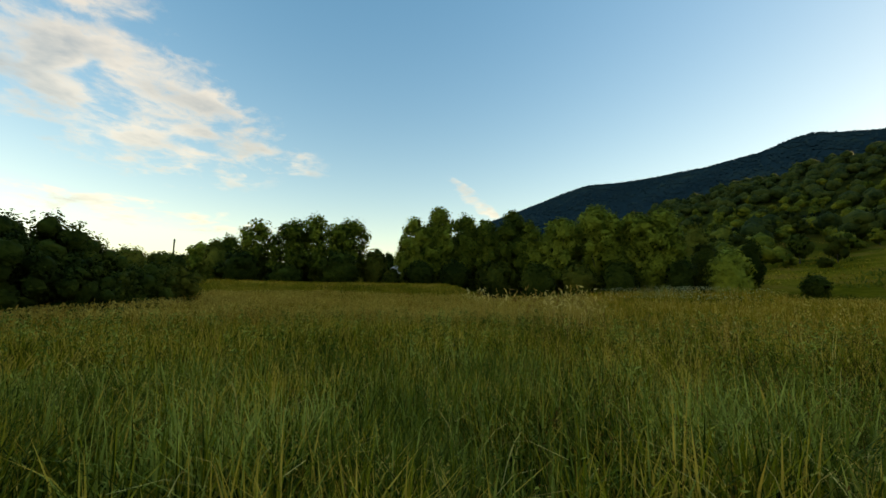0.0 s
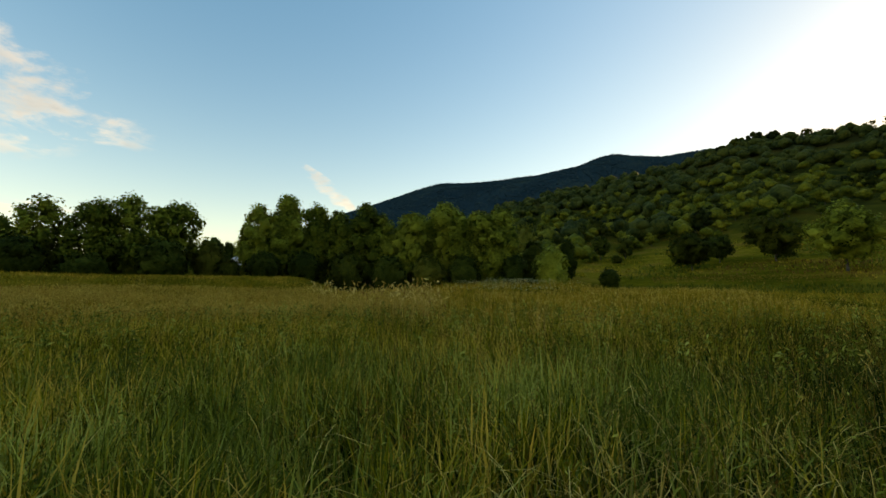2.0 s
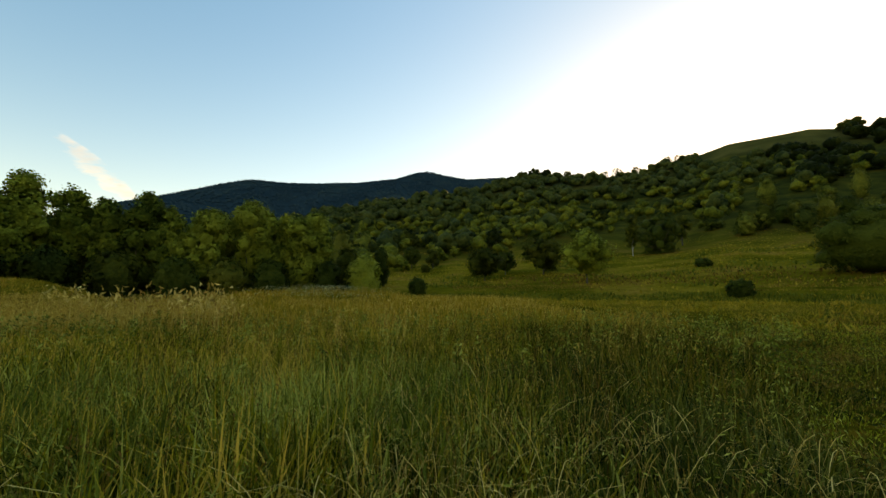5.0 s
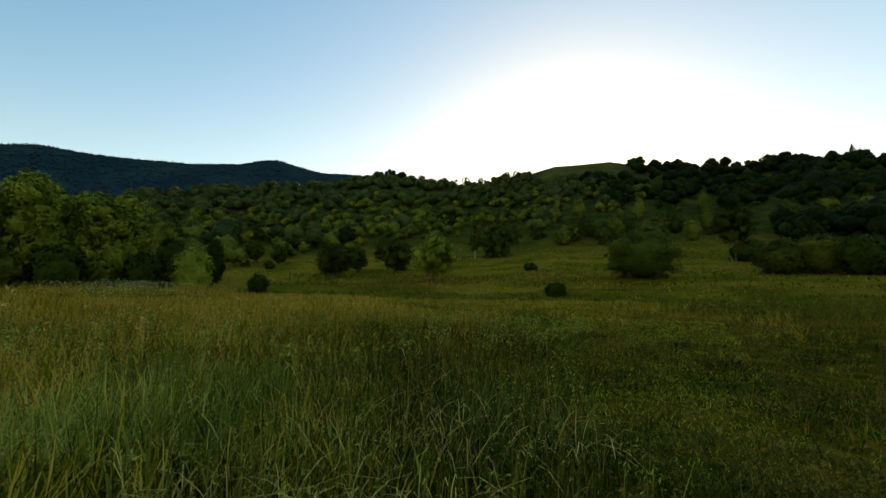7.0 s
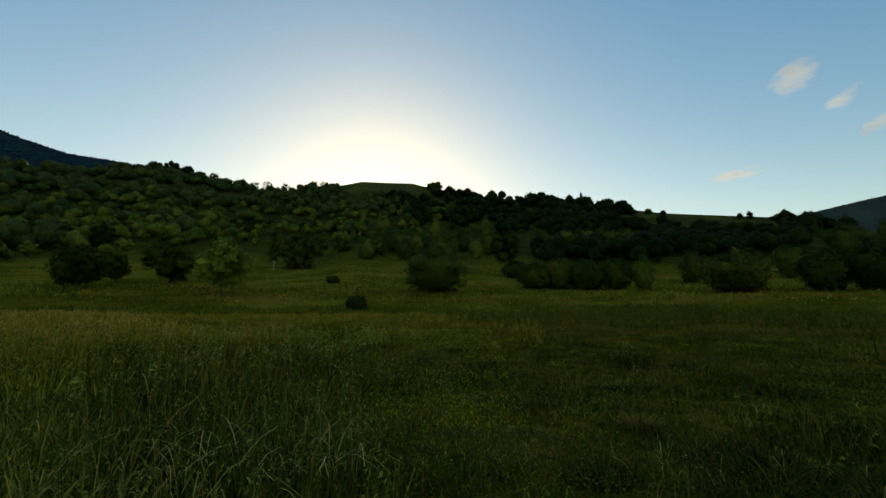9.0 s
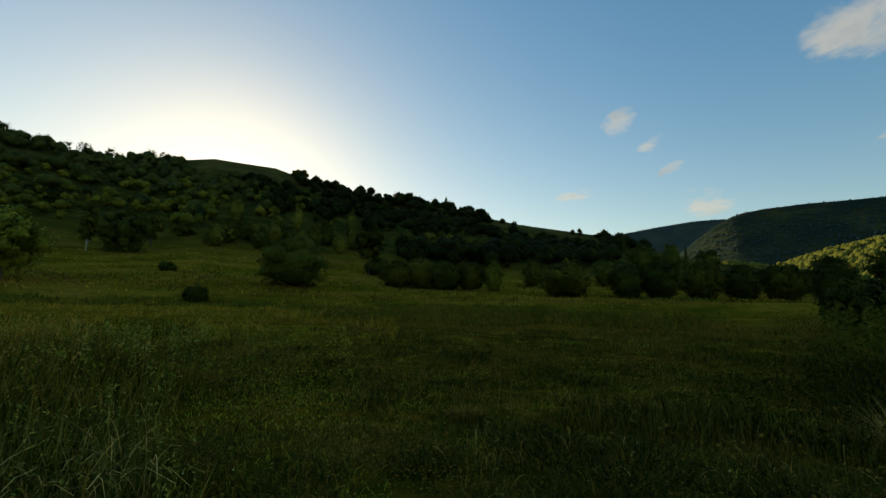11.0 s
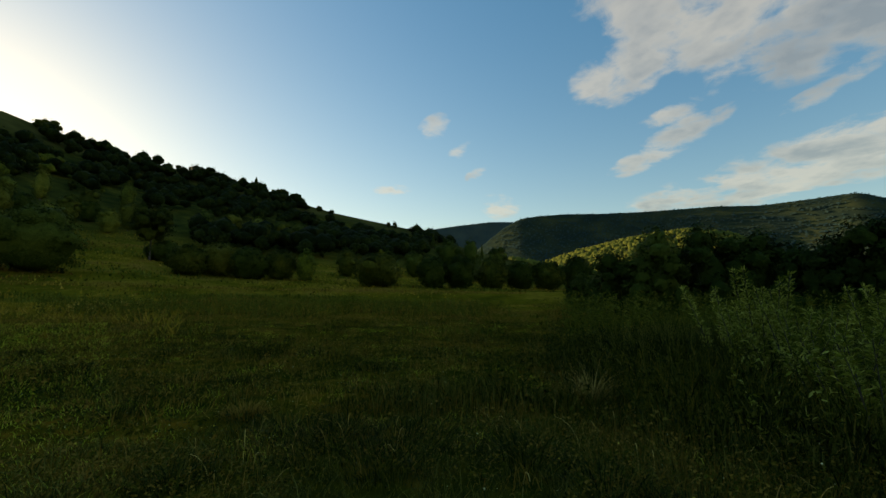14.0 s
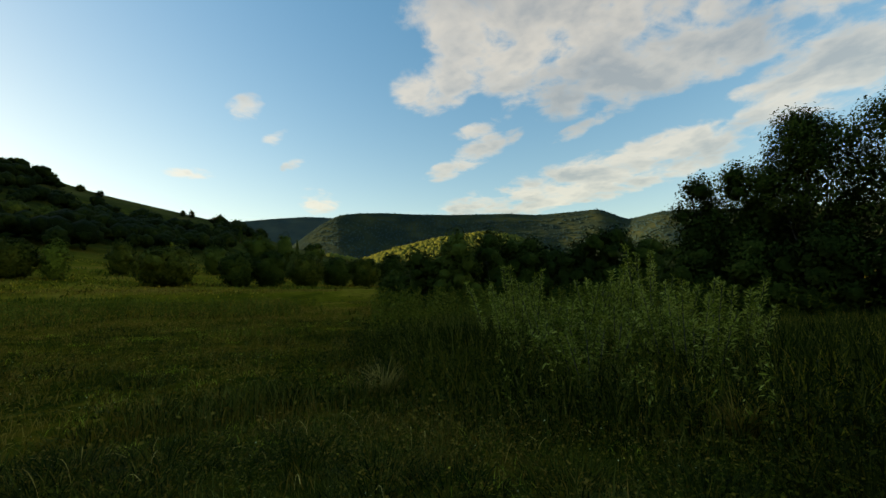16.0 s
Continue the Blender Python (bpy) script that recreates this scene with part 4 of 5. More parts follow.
# ---------------------------------------------------------------- the willow side of the meadow
for i, (a, top, half, r) in enumerate([(156.5, 6.4, 3.4, 27), (161.5, 9.0, 4.6, 26), (166.5, 8.6, 4.6, 27), (170.8, 7.6, 4.2, 28), (176.0, 6.8, 4.4, 27), (180.4, 8.4, 4.0, 27), (185, 7.0, 4.0, 28), (152.8, 3.4, 2.2, 33), (189, 5.5, 4, 17), (195, 6, 4.5, 16.5), (201, 6.5, 4.5, 16), (207, 7, 4.5, 16)]):
    by_angle("thicket_bush", "dense dark green bush at the meadow's edge", "bush", a, 0, top, half, 600 + i, r, 0.02, count=7500 if r > 20 else 11000, leaf=0.17 if r > 20 else 0.11, spread=0.2, mat=DARK_LEAF, group="dark bushes by the willows", limbs=4, stems=3, trunk_r=0.06, shell=0.5, core=0.6)
for i, (a, top, half, r, low) in enumerate([(190.5, 12.6, 3.6, 18, 0.04), (194.5, 13.5, 4.2, 19, 0.05), (199.8, 18.0, 5.6, 19, 0.10), (208.5, 19.0, 6.0, 18, 0.06), (217, 20, 7, 19, 0.05)]):
    by_angle("alder_tree", "dark tree with open leafy crown and visible limbs", "tree", a, 0, top, half, 640 + i, r, low, count=(20000, 20000, 36000, 40000, 9000)[i], leaf=0.10, mat=DARK_LEAF, group="trees by the willows", limbs=14, shell=0.6, per=26, spread=0.22, trunk_r=0.11, core=0.0 if i in (2, 3) else 0.5)


def willow_shrub(az, r, h, spread, seed, stems):
    """Upright wands with narrow pale leaves."""
    g = np.random.default_rng(seed)
    root = tagged(new("willow_shrub"), "pale green willow shrub with upright leafy shoots", "shrub", "willow shrubs")
    for k in range(stems):
        a, q = g.uniform(0, 6.28), spread * g.random() ** 0.6
        b = np.array([q * math.cos(a) * 0.6, q * math.sin(a) * 0.6, -0.1])
        hh = h * g.uniform(0.55, 1.0) * (1 - 0.25 * q / spread)
        e = np.array([b[0] * 1.6 + g.normal(0, 0.08), b[1] * 1.6 + g.normal(0, 0.08), hh])
        t = np.linspace(0, 1, 7)[:, None]
        pts = b + (e - b) * t + np.array([0, 0, 0.06]) * np.sin(t * 3.14) + np.array([math.cos(a), math.sin(a), 0]) * 0.12 * t ** 2
        wand = part("shoot", tube(pts, 0.012 * (1 - 0.75 * t[:, 0]), 4), BARK, root, "", True)
        n = int(250 * hh)
        u = g.uniform(0.12, 1.0, n)
        p = np.stack([np.interp(u, t[:, 0], pts[:, i]) for i in range(3)], 1)
        out = unit(g.normal(0, 1, (n, 3)) * np.array([1, 1, 0.6]) + np.array([0, 0, 0.7]))
        size = g.uniform(0.045, 0.105, n)
        p = p + out * (size * 0.6)[:, None] + unit(out * np.array([1, 1, 0])) * (g.random(n) * 0.10 * (1.1 - u))[:, None]
        side = unit(np.cross(out, g.normal(0, 1, (n, 3)))) * (size * 0.12)[:, None]
        q4 = np.stack([p - out * size[:, None] * 0.5, p + side, p + out * size[:, None] * 0.5, p - side], 1)
        f = (np.arange(n)[:, None, None] * 4 + np.array([(0, 1, 2), (0, 2, 3)])[None]).reshape(-1, 3)
        tagged(part("foliage", (q4.reshape(-1, 3), f), WILLOW, root), kind="stuff")
    root.matrix_basis = Matrix.Translation(at(az, r, 0.0))


for i, (a, top, r, sp, n) in enumerate([(169.0, 5.4, 9.5, 1.0, 18), (173.2, 5.2, 9.0, 1.0, 18), (178.5, 4.6, 9.5, 0.9, 14), (183.0, 7.3, 9.6, 1.0, 20), (188.6, 5.4, 9.2, 1.0, 18), (176.5, 0.5, 7.6, 0.9, 14), (186.0, 2.5, 8.2, 0.9, 14), (171.5, 3.4, 10.2, 0.9, 12)]):
    willow_shrub(a, r, EYE_Z + r * math.tan(radians(top)) - 0.05, sp, 700 + i, n)


# ---------------------------------------------------------------- meadow
def scatter(n, r0, r1, a0, a1, rng, power=1.0):
    a = np.radians(rng.uniform(a0, a1, n))
    r = np.sqrt(r0 ** 2 + (r1 ** 2 - r0 ** 2) * rng.random(n) ** power)
    return r * np.sin(a), r * np.cos(a)


def mown_edge(x):
    """The line along which tall grass gives way to the trodden strip."""
    return np.interp(x, [-60, -2, 0, 4, 6, 10.6, 17.3, 21, 25, 60], [-3, -2.0, -0.6, 0.25, 0.5, 1.1, 3.0, 6.0, 14, 40])


def tallness(x, y):
    """Height of the grass at a place."""
    az = np.degrees(np.arctan2(x, y))
    az = np.where(az < -100, az + 360, az)
    r = np.hypot(x, y)
    left = step((y - mown_edge(x) + (0.4 + 0.6 * wave(x * 0.9, y * 0.9, 41)) * (1 + 0.06 * r)) / (1.3 + 0.16 * r)) * (az < 100)
    left = left * (1 - 0.55 * step((r - 42) / 4) * (az < 12))
    h = 0.10 + (0.66 + 0.16 * wave(x * 1.2, y * 1.2, 31)) * left
    h = h * (1 - 0.45 * step((5 - r) / 2) * step((az - 12) / 15) * step((wave(x * 1.1, y * 1.1, 33) + 0.25) / 0.4))
    herbs = step((r - 26 - 6 * wave(az * 0.25, r * 0.2, 44)) / 10) * step((46 - r) / 3) * step((az - 84) / 18) * step((143 - az) / 5)
    h = np.maximum(h, (0.75 + 0.3 * wave(x * 0.5, y * 0.5, 49)) * herbs)
    side = step((az - 132 + 1.3 * (r - 8) * (r < 18) - 12 * wave(r * 0.5, az * 0.06, 42)) / 26) * step((r - 2.2) / 4.5)
    side = side * (1 - step((r - 20) / 4) * step((150 - az) / 6))
    h = np.maximum(h, (0.30 + 0.75 * step((az - 146) / 16) * step((r - 5) / 4)) * side)
    lumps = step((wave(x * 0.9, y * 0.9, 43, 3) - 0.15) / 0.5)
    h = np.maximum(h, 0.09 + 0.26 * lumps * (r > 3))
    return h * (0.85 + 0.3 * (wave(x * 0.35, y * 0.35, 45) + 0.5) * 0.6)


def grass(name, label, n, r0, r1, width, seg, keep, mat, seed, bend=(0.15, 0.6), scale=(0.6, 1.15), a0=-56, a1=216, tufts=1, lift=0.0, height=0.0, loose=0.035):
    g = np.random.default_rng(seed)
    x, y = scatter(n, r0, r1, a0, a1, g)
    h = tallness(x, y)
    ok = keep(x, y, h, g)
    x, y, h = x[ok], y[ok], h[ok]
    h = h * 0 + height if height else h
    if tufts > 1:
        x, y, h = (np.repeat(v, tufts) for v in (x, y, h))
        x, y = x + g.normal(0, loose, len(x)), y + g.normal(0, loose, len(x))
    p = np.stack([x, y, on_ground(x, y) - 0.02 + lift], 1)
    h = h * g.uniform(*scale, len(x))
    w = width * g.uniform(0.6, 1.4, len(x)) * np.clip(h / 0.5, 0.5, 1.2)
    return stuff(name, blades(p, h, w, g.uniform(*bend, len(x)), seg, g), mat, label, "grass")


tall = lambda x, y, h, g: h > 0.4
short = lambda x, y, h, g: h <= 0.4


def shaded_side(x, y, g):
    """Where the grass takes the darkened colours that paint its dim, sunward look."""
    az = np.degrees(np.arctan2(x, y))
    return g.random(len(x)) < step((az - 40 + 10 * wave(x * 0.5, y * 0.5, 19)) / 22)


thick = lambda x, y, g: g.random(len(x)) < 0.12 + 1.0 * step((wave(x * 2.6, y * 2.6, 40) + 0.35) / 0.8)
# lush picks the darkened copy, whose colour holds the sunward shade
for mat, lush in ((GRASS, False), (SHADED_GRASS, True)):
    word = "tall green meadow grass in bent blades, shade put into its colour" if lush else "tall green meadow grass in bent blades"
    grass("meadow_grass", word, 7000, 1.4, 6, 0.015, 3, lambda x, y, h, g: (h > 0.4) & thick(x, y, g) & (shaded_side(x, y, g) == lush), mat, 51 + 100 * lush, (0.05, 0.75), (0.3, 1.25), tufts=9, loose=0.04)
    grass("meadow_grass", word, 14000, 6, 15, 0.022, 2, lambda x, y, h, g: (h > 0.4) & (shaded_side(x, y, g) == lush), mat, 52 + 100 * lush, (0.1, 0.65), (0.5, 1.2), tufts=7, loose=0.08)
grass("meadow_grass", "tall green meadow grass further off", 130000, 15, 64, 0.07, 1, tall, MEADOW, 53)
grass("short_grass", "short trodden green grass on the path", 84000, 1.1, 7, 0.013, 2, short, SHORT, 54, (0.3, 1.0), (0.5, 1.2))
grass("short_grass", "short trodden green grass on the path", 90000, 7, 18, 0.024, 2, short, SHORT, 55, (0.3, 1.0), (0.6, 1.3))
grass("bank_grass", "fresh green grass on the low bank", 42000, 43, 62, 0.09, 1, lambda x, y, h, g: x < 12, MEADOW, 78, (0.3, 1.0), (0.4, 1.2), -40, 12, height=0.30)
grass("short_grass", "short grass across the far meadow", 45000, 18, 66, 0.08, 1, short, MEADOW, 56, (0.3, 1.0), (1.0, 2.4), 20, 104)
grass("short_grass", "short grass across the far meadow", 60000, 18, 66, 0.08, 1, short, SHORT, 48, (0.3, 1.0), (0.8, 1.6), 100, 216)


def seed_stems(name, label, n, r0, r1, a0, a1, keep, seed, stem_w, head, top=(1.0, 1.35), mat=None):
    """Thin stems that end in a narrow plume."""
    g = np.random.default_rng(seed)
    x, y = scatter(n, r0, r1, a0, a1, g)
    h = tallness(x, y)
    ok = keep(x, y, h, g)
    x, y, h = x[ok], y[ok], h[ok] * g.uniform(*top, ok.sum())
    p = np.stack([x, y, on_ground(x, y)], 1)
    a, bend = g.uniform(0, 6.28, len(x)), g.uniform(0.05, 0.3, len(x))
    s = blades(p, h, np.full(len(x), stem_w), bend, 2, g, a)
    d = np.stack([np.cos(a), np.sin(a), 0 * a], 1)
    tip = p + d * (h * bend)[:, None] + np.array([0, 0, 1.0]) * (h * (1 - 0.35 * bend))[:, None]
    k = 5 if r0 < 5 else 3
    u = np.tile(np.linspace(0, 1, k), len(x))
    c = np.repeat(tip, k, 0) + (np.repeat(d, k, 0) * 0.5 + np.array([0, 0, -1.0])) * (u * np.repeat(h, k) * 0.16)[:, None]
    c = c + g.normal(0, head * 0.35, c.shape)
    l = leaves(c, g.normal(0, 1, c.shape), head * g.uniform(0.7, 1.4, len(c)), 0.35, g, 2.0)
    return stuff(name, join([s, l]), mat or PLUME, label, "grass")


seed_stems("seed_stems", "thin grass stems with pale seed heads", 700, 1.6, 7, -56, 100, tall, 61, 0.004, 0.022)
seed_stems("seed_stems", "thin grass stems with pale seed heads", 2600, 7, 22, -56, 100, tall, 62, 0.010, 0.05)
seed_stems("seed_stems", "buff seed heads colouring the far meadow", 31000, 18, 43, -56, 24, lambda x, y, h, g: (h > 0.4) & (g.random(len(x)) < (0.25 + 0.75 * step((wave(x * 0.12, y * 0.12, 46) + 0.6) / 0.8)) * step((24 - np.degrees(np.arctan2(x, y))) / 22)), 63, 0.02, 0.13, (1.0, 1.2))
seed_stems("sorrel_stems", "upright brownish sorrel stems in the meadow", 1800, 3, 16, 10, 98, tall, 77, 0.007, 0.03, (1.05, 1.3), RUSSET)
seed_stems("seed_stems", "buff seed heads colouring the far meadow", 3500, 22, 60, 24, 100, tall, 64, 0.03, 0.13, (0.95, 1.15))
broad = lambda x, y, h, g: (h > 0.36) & (g.random(len(x)) < 0.15 + step((wave(x * 1.6, y * 1.6, 30) + 0.3) / 0.8))
# again a plain copy and one with painted shade
for mat, lush in ((BLADE, False), (SHADED_BLADE, True)):
    grass("broad_blades", "broad green grass blades standing upright", 5600, 1.5, 8, 0.019, 3, lambda x, y, h, g: broad(x, y, h, g) & (shaded_side(x, y, g) == lush), mat, 50 + 100 * lush, (0.05, 0.8), (0.65, 1.3), -56, 96, tufts=7, loose=0.04)


def straw_arcs(n, r0, r1, a0, a1, h0, h1, seed, keep):
    """Old flowering stalks that rise, arch over and droop."""
    g = np.random.default_rng(seed)
    x, y = scatter(n, r0, r1, a0, a1, g)
    ok = keep(x, y, tallness(x, y))
    x, y = x[ok], y[ok]
    n, seg = len(x), 6
    h, a = g.uniform(h0, h1, n), g.uniform(0, 6.28, n)
    reach = h * g.uniform(0.25, 1.1, n)
    side = np.stack([-np.sin(a), np.cos(a), 0 * a], 1) * 0.5
    b = np.stack([x, y, on_ground(x, y)], 1)
    droop = g.uniform(0.25, 0.75, n)
    rows = []
    for k in range(seg + 1):
        u = k / seg
        c = b + np.stack([np.cos(a), np.sin(a), 0 * a], 1) * (reach * u ** 1.8)[:, None]
        c[:, 2] += h * (1.25 * u - droop * u ** 4)
        w = 0.0026 * (1 - 0.4 * u) + 0.0034 * (u > 0.65)
        rows += [c - side * w, c + side * w]
    f = []
    for k in range(seg):
        f += [(2 * k, 2 * k + 1, 2 * k + 3), (2 * k, 2 * k + 3, 2 * k + 2)]
    v = np.stack(rows, 1)
    f = (np.arange(n)[:, None, None] * (2 * seg + 2) + np.array(f)[None]).reshape(-1, 3)
    stuff("dry_grass", (v.reshape(-1, 3), f), PALE_STRAW, "pale arching dry stalks among green grass", "grass")


straw_arcs(1700, 1.9, 5.0, 14, 82, 0.4, 0.75, 65, lambda x, y, h: (h > 0.22) & (wave(x * 1.1, y * 1.1, 33) > -0.15))
straw_arcs(900, 1.9, 7, -56, 82, 0.55, 0.95, 47, lambda x, y, h: (h > 0.3) & (wave(x * 1.3, y * 1.3, 32) > 0.25))
straw_arcs(300, 1.8, 7, 96, 216, 0.15, 0.38, 46, lambda x, y, h: wave(x * 0.9, y * 0.9, 28) > 0.3)
grass("dry_grass", "pale bent straw standing among green grass", 1300, 2.0, 8, 0.005, 4, lambda x, y, h, g: (h > 0.3) & (wave(x * 1.3, y * 1.3, 32) > 0.2), STRAW, 76, (0.3, 0.9), (0.6, 1.1), -56, 216)
grass("dry_grass", "bent dry straw among the short grass", 3600, 1.3, 10, 0.007, 2, lambda x, y, h, g: (h > 0.2) & (h < 0.6) & (wave(x * 0.8, y * 0.8, 47) > 0.1), DRY_TURF, 66, (0.4, 1.3), (0.8, 2.0), 85, 216)
grass("tall_herbs", "tall dark green herbs and nettles", 26000, 4, 14, 0.022, 3, lambda x, y, h, g: (h > 0.32) & (y < mown_edge(x)), HERB, 67, (0.1, 0.5), (0.8, 1.3), 100, 216)
grass("tall_herbs", "tall dark green herbs and nettles", 64000, 14, 50, 0.05, 2, lambda x, y, h, g: (h > 0.32) & (y < mown_edge(x)), HERB_FAR, 68, (0.1, 0.5), (0.8, 1.3), 85, 216)


grass("margin_grass", "tall lush green grass on the damp margin", 7500, 2.6, 16, 0.020, 3, lambda x, y, h, g: (h > 0.24) & (y < mown_edge(x)) & (g.random(len(x)) < 0.3 + step((wave(x * 0.9, y * 0.9, 27) + 0.4) / 0.8)), MARGIN, 45, (0.08, 0.7), (0.7, 1.35), 126, 216, tufts=6, loose=0.06)
grass("short_grass", "short green grass with pale bent tips", 4600, 1.1, 6.5, 0.011, 3, lambda x, y, h, g: (h < 0.42) & (wave(x * 1.4, y * 1.4, 26) > -0.35), MARGIN, 44, (0.3, 1.4), (0.5, 1.3), 80, 216, tufts=7, height=0.19, loose=0.04)
grass("path_grass", "paler trodden grass along the path", 50000, 1.6, 26, 0.022, 2, lambda x, y, h, g: (h < 0.4) & (np.abs(np.degrees(np.arctan2(x, y)) - 89) < 7 + 40 / np.hypot(x, y)), PATH, 43, (0.4, 1.3), (0.6, 1.2), 68, 116, height=0.11)

for n, mat, seed, hh, word in ((900, SHORT, 17, 0.22, "low green tufts in the trodden turf"), (1000, DRY_TURF, 16, 0.24, "dry yellowish tufts in the trodden turf"), (420, PATH, 15, 0.16, "fresh pale green tufts in the trodden turf"), (420, MARGIN, 14, 0.3, "lush green tufts in the trodden turf")):
    grass("turf_tufts", word, n, 3.2, 24, 0.016, 2, lambda x, y, h, g: (h < 0.45) & (y < mown_edge(x) + 1), mat, seed, (0.3, 1.2), (0.5, 1.3), 78, 216, tufts=34, loose=0.17, height=hh)


def turf_leaves(n, r0, r1, size, seed):
    """Small broad leaves close to the ground."""
    g = np.random.default_rng(seed)
    x, y = scatter(n, r0, r1, 78, 216, g)
    h = tallness(x, y)
    ok = (h < 0.35) & (wave(x * 1.6, y * 1.6, 50) > -0.35)
    x, y, h = x[ok], y[ok], h[ok]
    p = np.stack([x, y, on_ground(x, y) + h * g.uniform(0.2, 0.9, len(x))], 1)
    stuff("turf_leaves", leaves(p, np.tile([0, 0, 1.0], (len(p), 1)), size * g.uniform(0.6, 1.5, len(p)), 0.7, g), SHORT, "small broad clover and plantain leaves in the turf", "ground plants")


turf_leaves(30000, 1.2, 6, 0.032, 57)
turf_leaves(24000, 6, 16, 0.06, 58)
grass("bank_herbs", "dark rank herbs along the ditch below the pasture", 17000, 60, 67, 0.11, 2, lambda x, y, h, g: wave(x * 0.2, y * 0.2, 39) > -0.45, HERB_FAR, 59, (0.1, 0.7), (0.3, 1.2), 30, 125, height=0.55)


grass("pasture_tufts", "rough olive grass tufts over the pasture slope", 26000, 66, 190, 0.26, 1, lambda x, y, h, g: wave(x * 0.1, y * 0.1, 36) > -0.1, MEADOW, 60, (0.2, 0.8), (0.5, 1.3), 34, 150, height=0.4)
# Added tufts that stand in for the dimmer light on this slope.
grass("pasture_herbs", "tufts added to darken the slope between the bushes", 9000, 64, 170, 0.3, 1, lambda x, y, h, g: wave(x * 0.08, y * 0.08, 29) > 0.0, SHORT, 49, (0.2, 0.8), (0.5, 1.3), 86, 150, height=0.4)
grass("pasture_straw", "dry yellow tufts on the pasture slope", 9000, 66, 170, 0.25, 1, lambda x, y, h, g: wave(x * 0.07, y * 0.07, 35) > 0.15, DRY_TURF, 74, (0.2, 0.8), (0.5, 1.3), 34, 150, height=0.35)
grass("dry_tufts", "yellow dry tufts scattered over the turf", 60000, 5, 50, 0.035, 1, lambda x, y, h, g: (h < 0.6) & (y < mown_edge(x)) & (wave(x * 0.35, y * 0.35, 34) > 0.02), DRY_TURF, 75, (0.3, 1.1), (0.5, 1.3), 80, 216, height=0.2)

grass("pasture_straw", "pale dry grass along the foot of the pasture", 9000, 69, 75, 0.16, 1, lambda x, y, h, g: wave(x * 0.12, y * 0.12, 25) > -0.3, DRY_TURF, 24, (0.3, 1.0), (0.5, 1.2), 46, 146, height=0.32)
grass("russet_tufts", "rusty brown dry herbs in patches on the pasture", 16000, 76, 150, 0.24, 1, lambda x, y, h, g: wave(x * 0.06, y * 0.06, 23) > 0.3, RUSSET, 22, (0.2, 0.9), (0.5, 1.2), 52, 132, height=0.5)
grass("pasture_herbs", "rank dark herbs in clumps on the pasture", 14000, 72, 150, 0.26, 1, lambda x, y, h, g: wave(x * 0.16, y * 0.16, 21) > 0.32, HERB_FAR, 20, (0.2, 0.8), (0.5, 1.4), 40, 146, height=0.7)


def flowers(name, label, n, r0, r1, a0, a1, size, lift, mat, seed, keep=None):
    g = np.random.default_rng(seed)
    x, y = scatter(n, r0, r1, a0, a1, g)
    h = tallness(x, y)
    ok = (h < 0.3) if keep is None else keep(x, y, h, g)
    x, y, h = x[ok], y[ok], h[ok]
    p = np.stack([x, y, on_ground(x, y) + h * lift * g.uniform(0.8, 1.2, len(x))], 1)
    up = np.tile([0, 0, 1.0], (len(p), 1))
    return stuff(name, leaves(p, up, size * g.uniform(0.7, 1.3, len(p)), 0.9, g), mat, label, "flowers")


flowers("clover_flowers", "small white clover heads in short grass", 900, 2, 14, 80, 216, 0.016, 1.0, FLOWER, 71)
flowers("white_flowers", "drift of white wildflowers at the meadow's far edge", 4200, 44, 54, 19, 39, 0.075, 1.08, FLOWER, 72, lambda x, y, h, g: g.random(len(x)) < 0.9 - ((np.degrees(np.arctan2(x, y)) - 28.5) / 9) ** 2 - 0.5 * wave(x * 0.6, y * 0.6, 48))
flowers("yellow_flowers", "scattered small yellow flowers in the grass", 200, 3, 12, 85, 200, 0.022, 1.2, YELLOW, 73)


def leafy_weeds(n, r0, r1, a0, a1, h0, h1, seed, mat, leaf=0.08, meadow=False):
    """Single stems set with small leaves."""
    g = np.random.default_rng(seed)
    x, y = scatter(n, r0, r1, a0, a1, g)
    ok = (tallness(x, y) > 0.28) & ((y < mown_edge(x) - 0.3) | meadow)
    x, y = x[ok], y[ok]
    n, k = len(x), 22
    h = g.uniform(h0, h1, n)
    b = np.stack([x, y, on_ground(x, y)], 1)
    lean = g.normal(0, 0.12, (n, 2)) * h[:, None]
    stems = blades(b, h, np.full(n, 0.008), g.uniform(0.05, 0.3, n), 2, g)
    u = g.uniform(0.2, 1.0, (n, k))
    p = np.repeat(b, k, 0)
    p[:, 2] += (u * h[:, None]).ravel()
    q = g.normal(0, 1, (n * k, 3)) * np.array([1, 1, 0.3])
    p = p + unit(q) * (0.05 + 0.06 * (1 - u.ravel()))[:, None]
    l = leaves(p, unit(q) + np.array([0, 0, 0.8]), leaf * g.uniform(0.6, 1.4, n * k), 0.28, g)
    stuff("leafy_weeds", join([stems, l]), mat, "leafy green weeds growing among the grass", "weeds")


leafy_weeds(1500, 4, 15, 140, 216, 0.4, 1.05, 86, HERB)
leafy_weeds(800, 2.2, 7, -56, 96, 0.5, 0.92, 89, BLADE, 0.04, True)
leafy_weeds(1600, 7, 20, -56, 96, 0.6, 0.95, 90, BLADE, 0.10, True)
leafy_weeds(150, 6, 12, 166, 194, 0.6, 1.45, 87, WILLOW)
leafy_weeds(900, 14, 24, 150, 202, 1.2, 1.9, 91, HERB_FAR, 0.14)
leafy_weeds(2200, 24, 46, 86, 146, 0.5, 1.2, 88, HERB_FAR, 0.15)


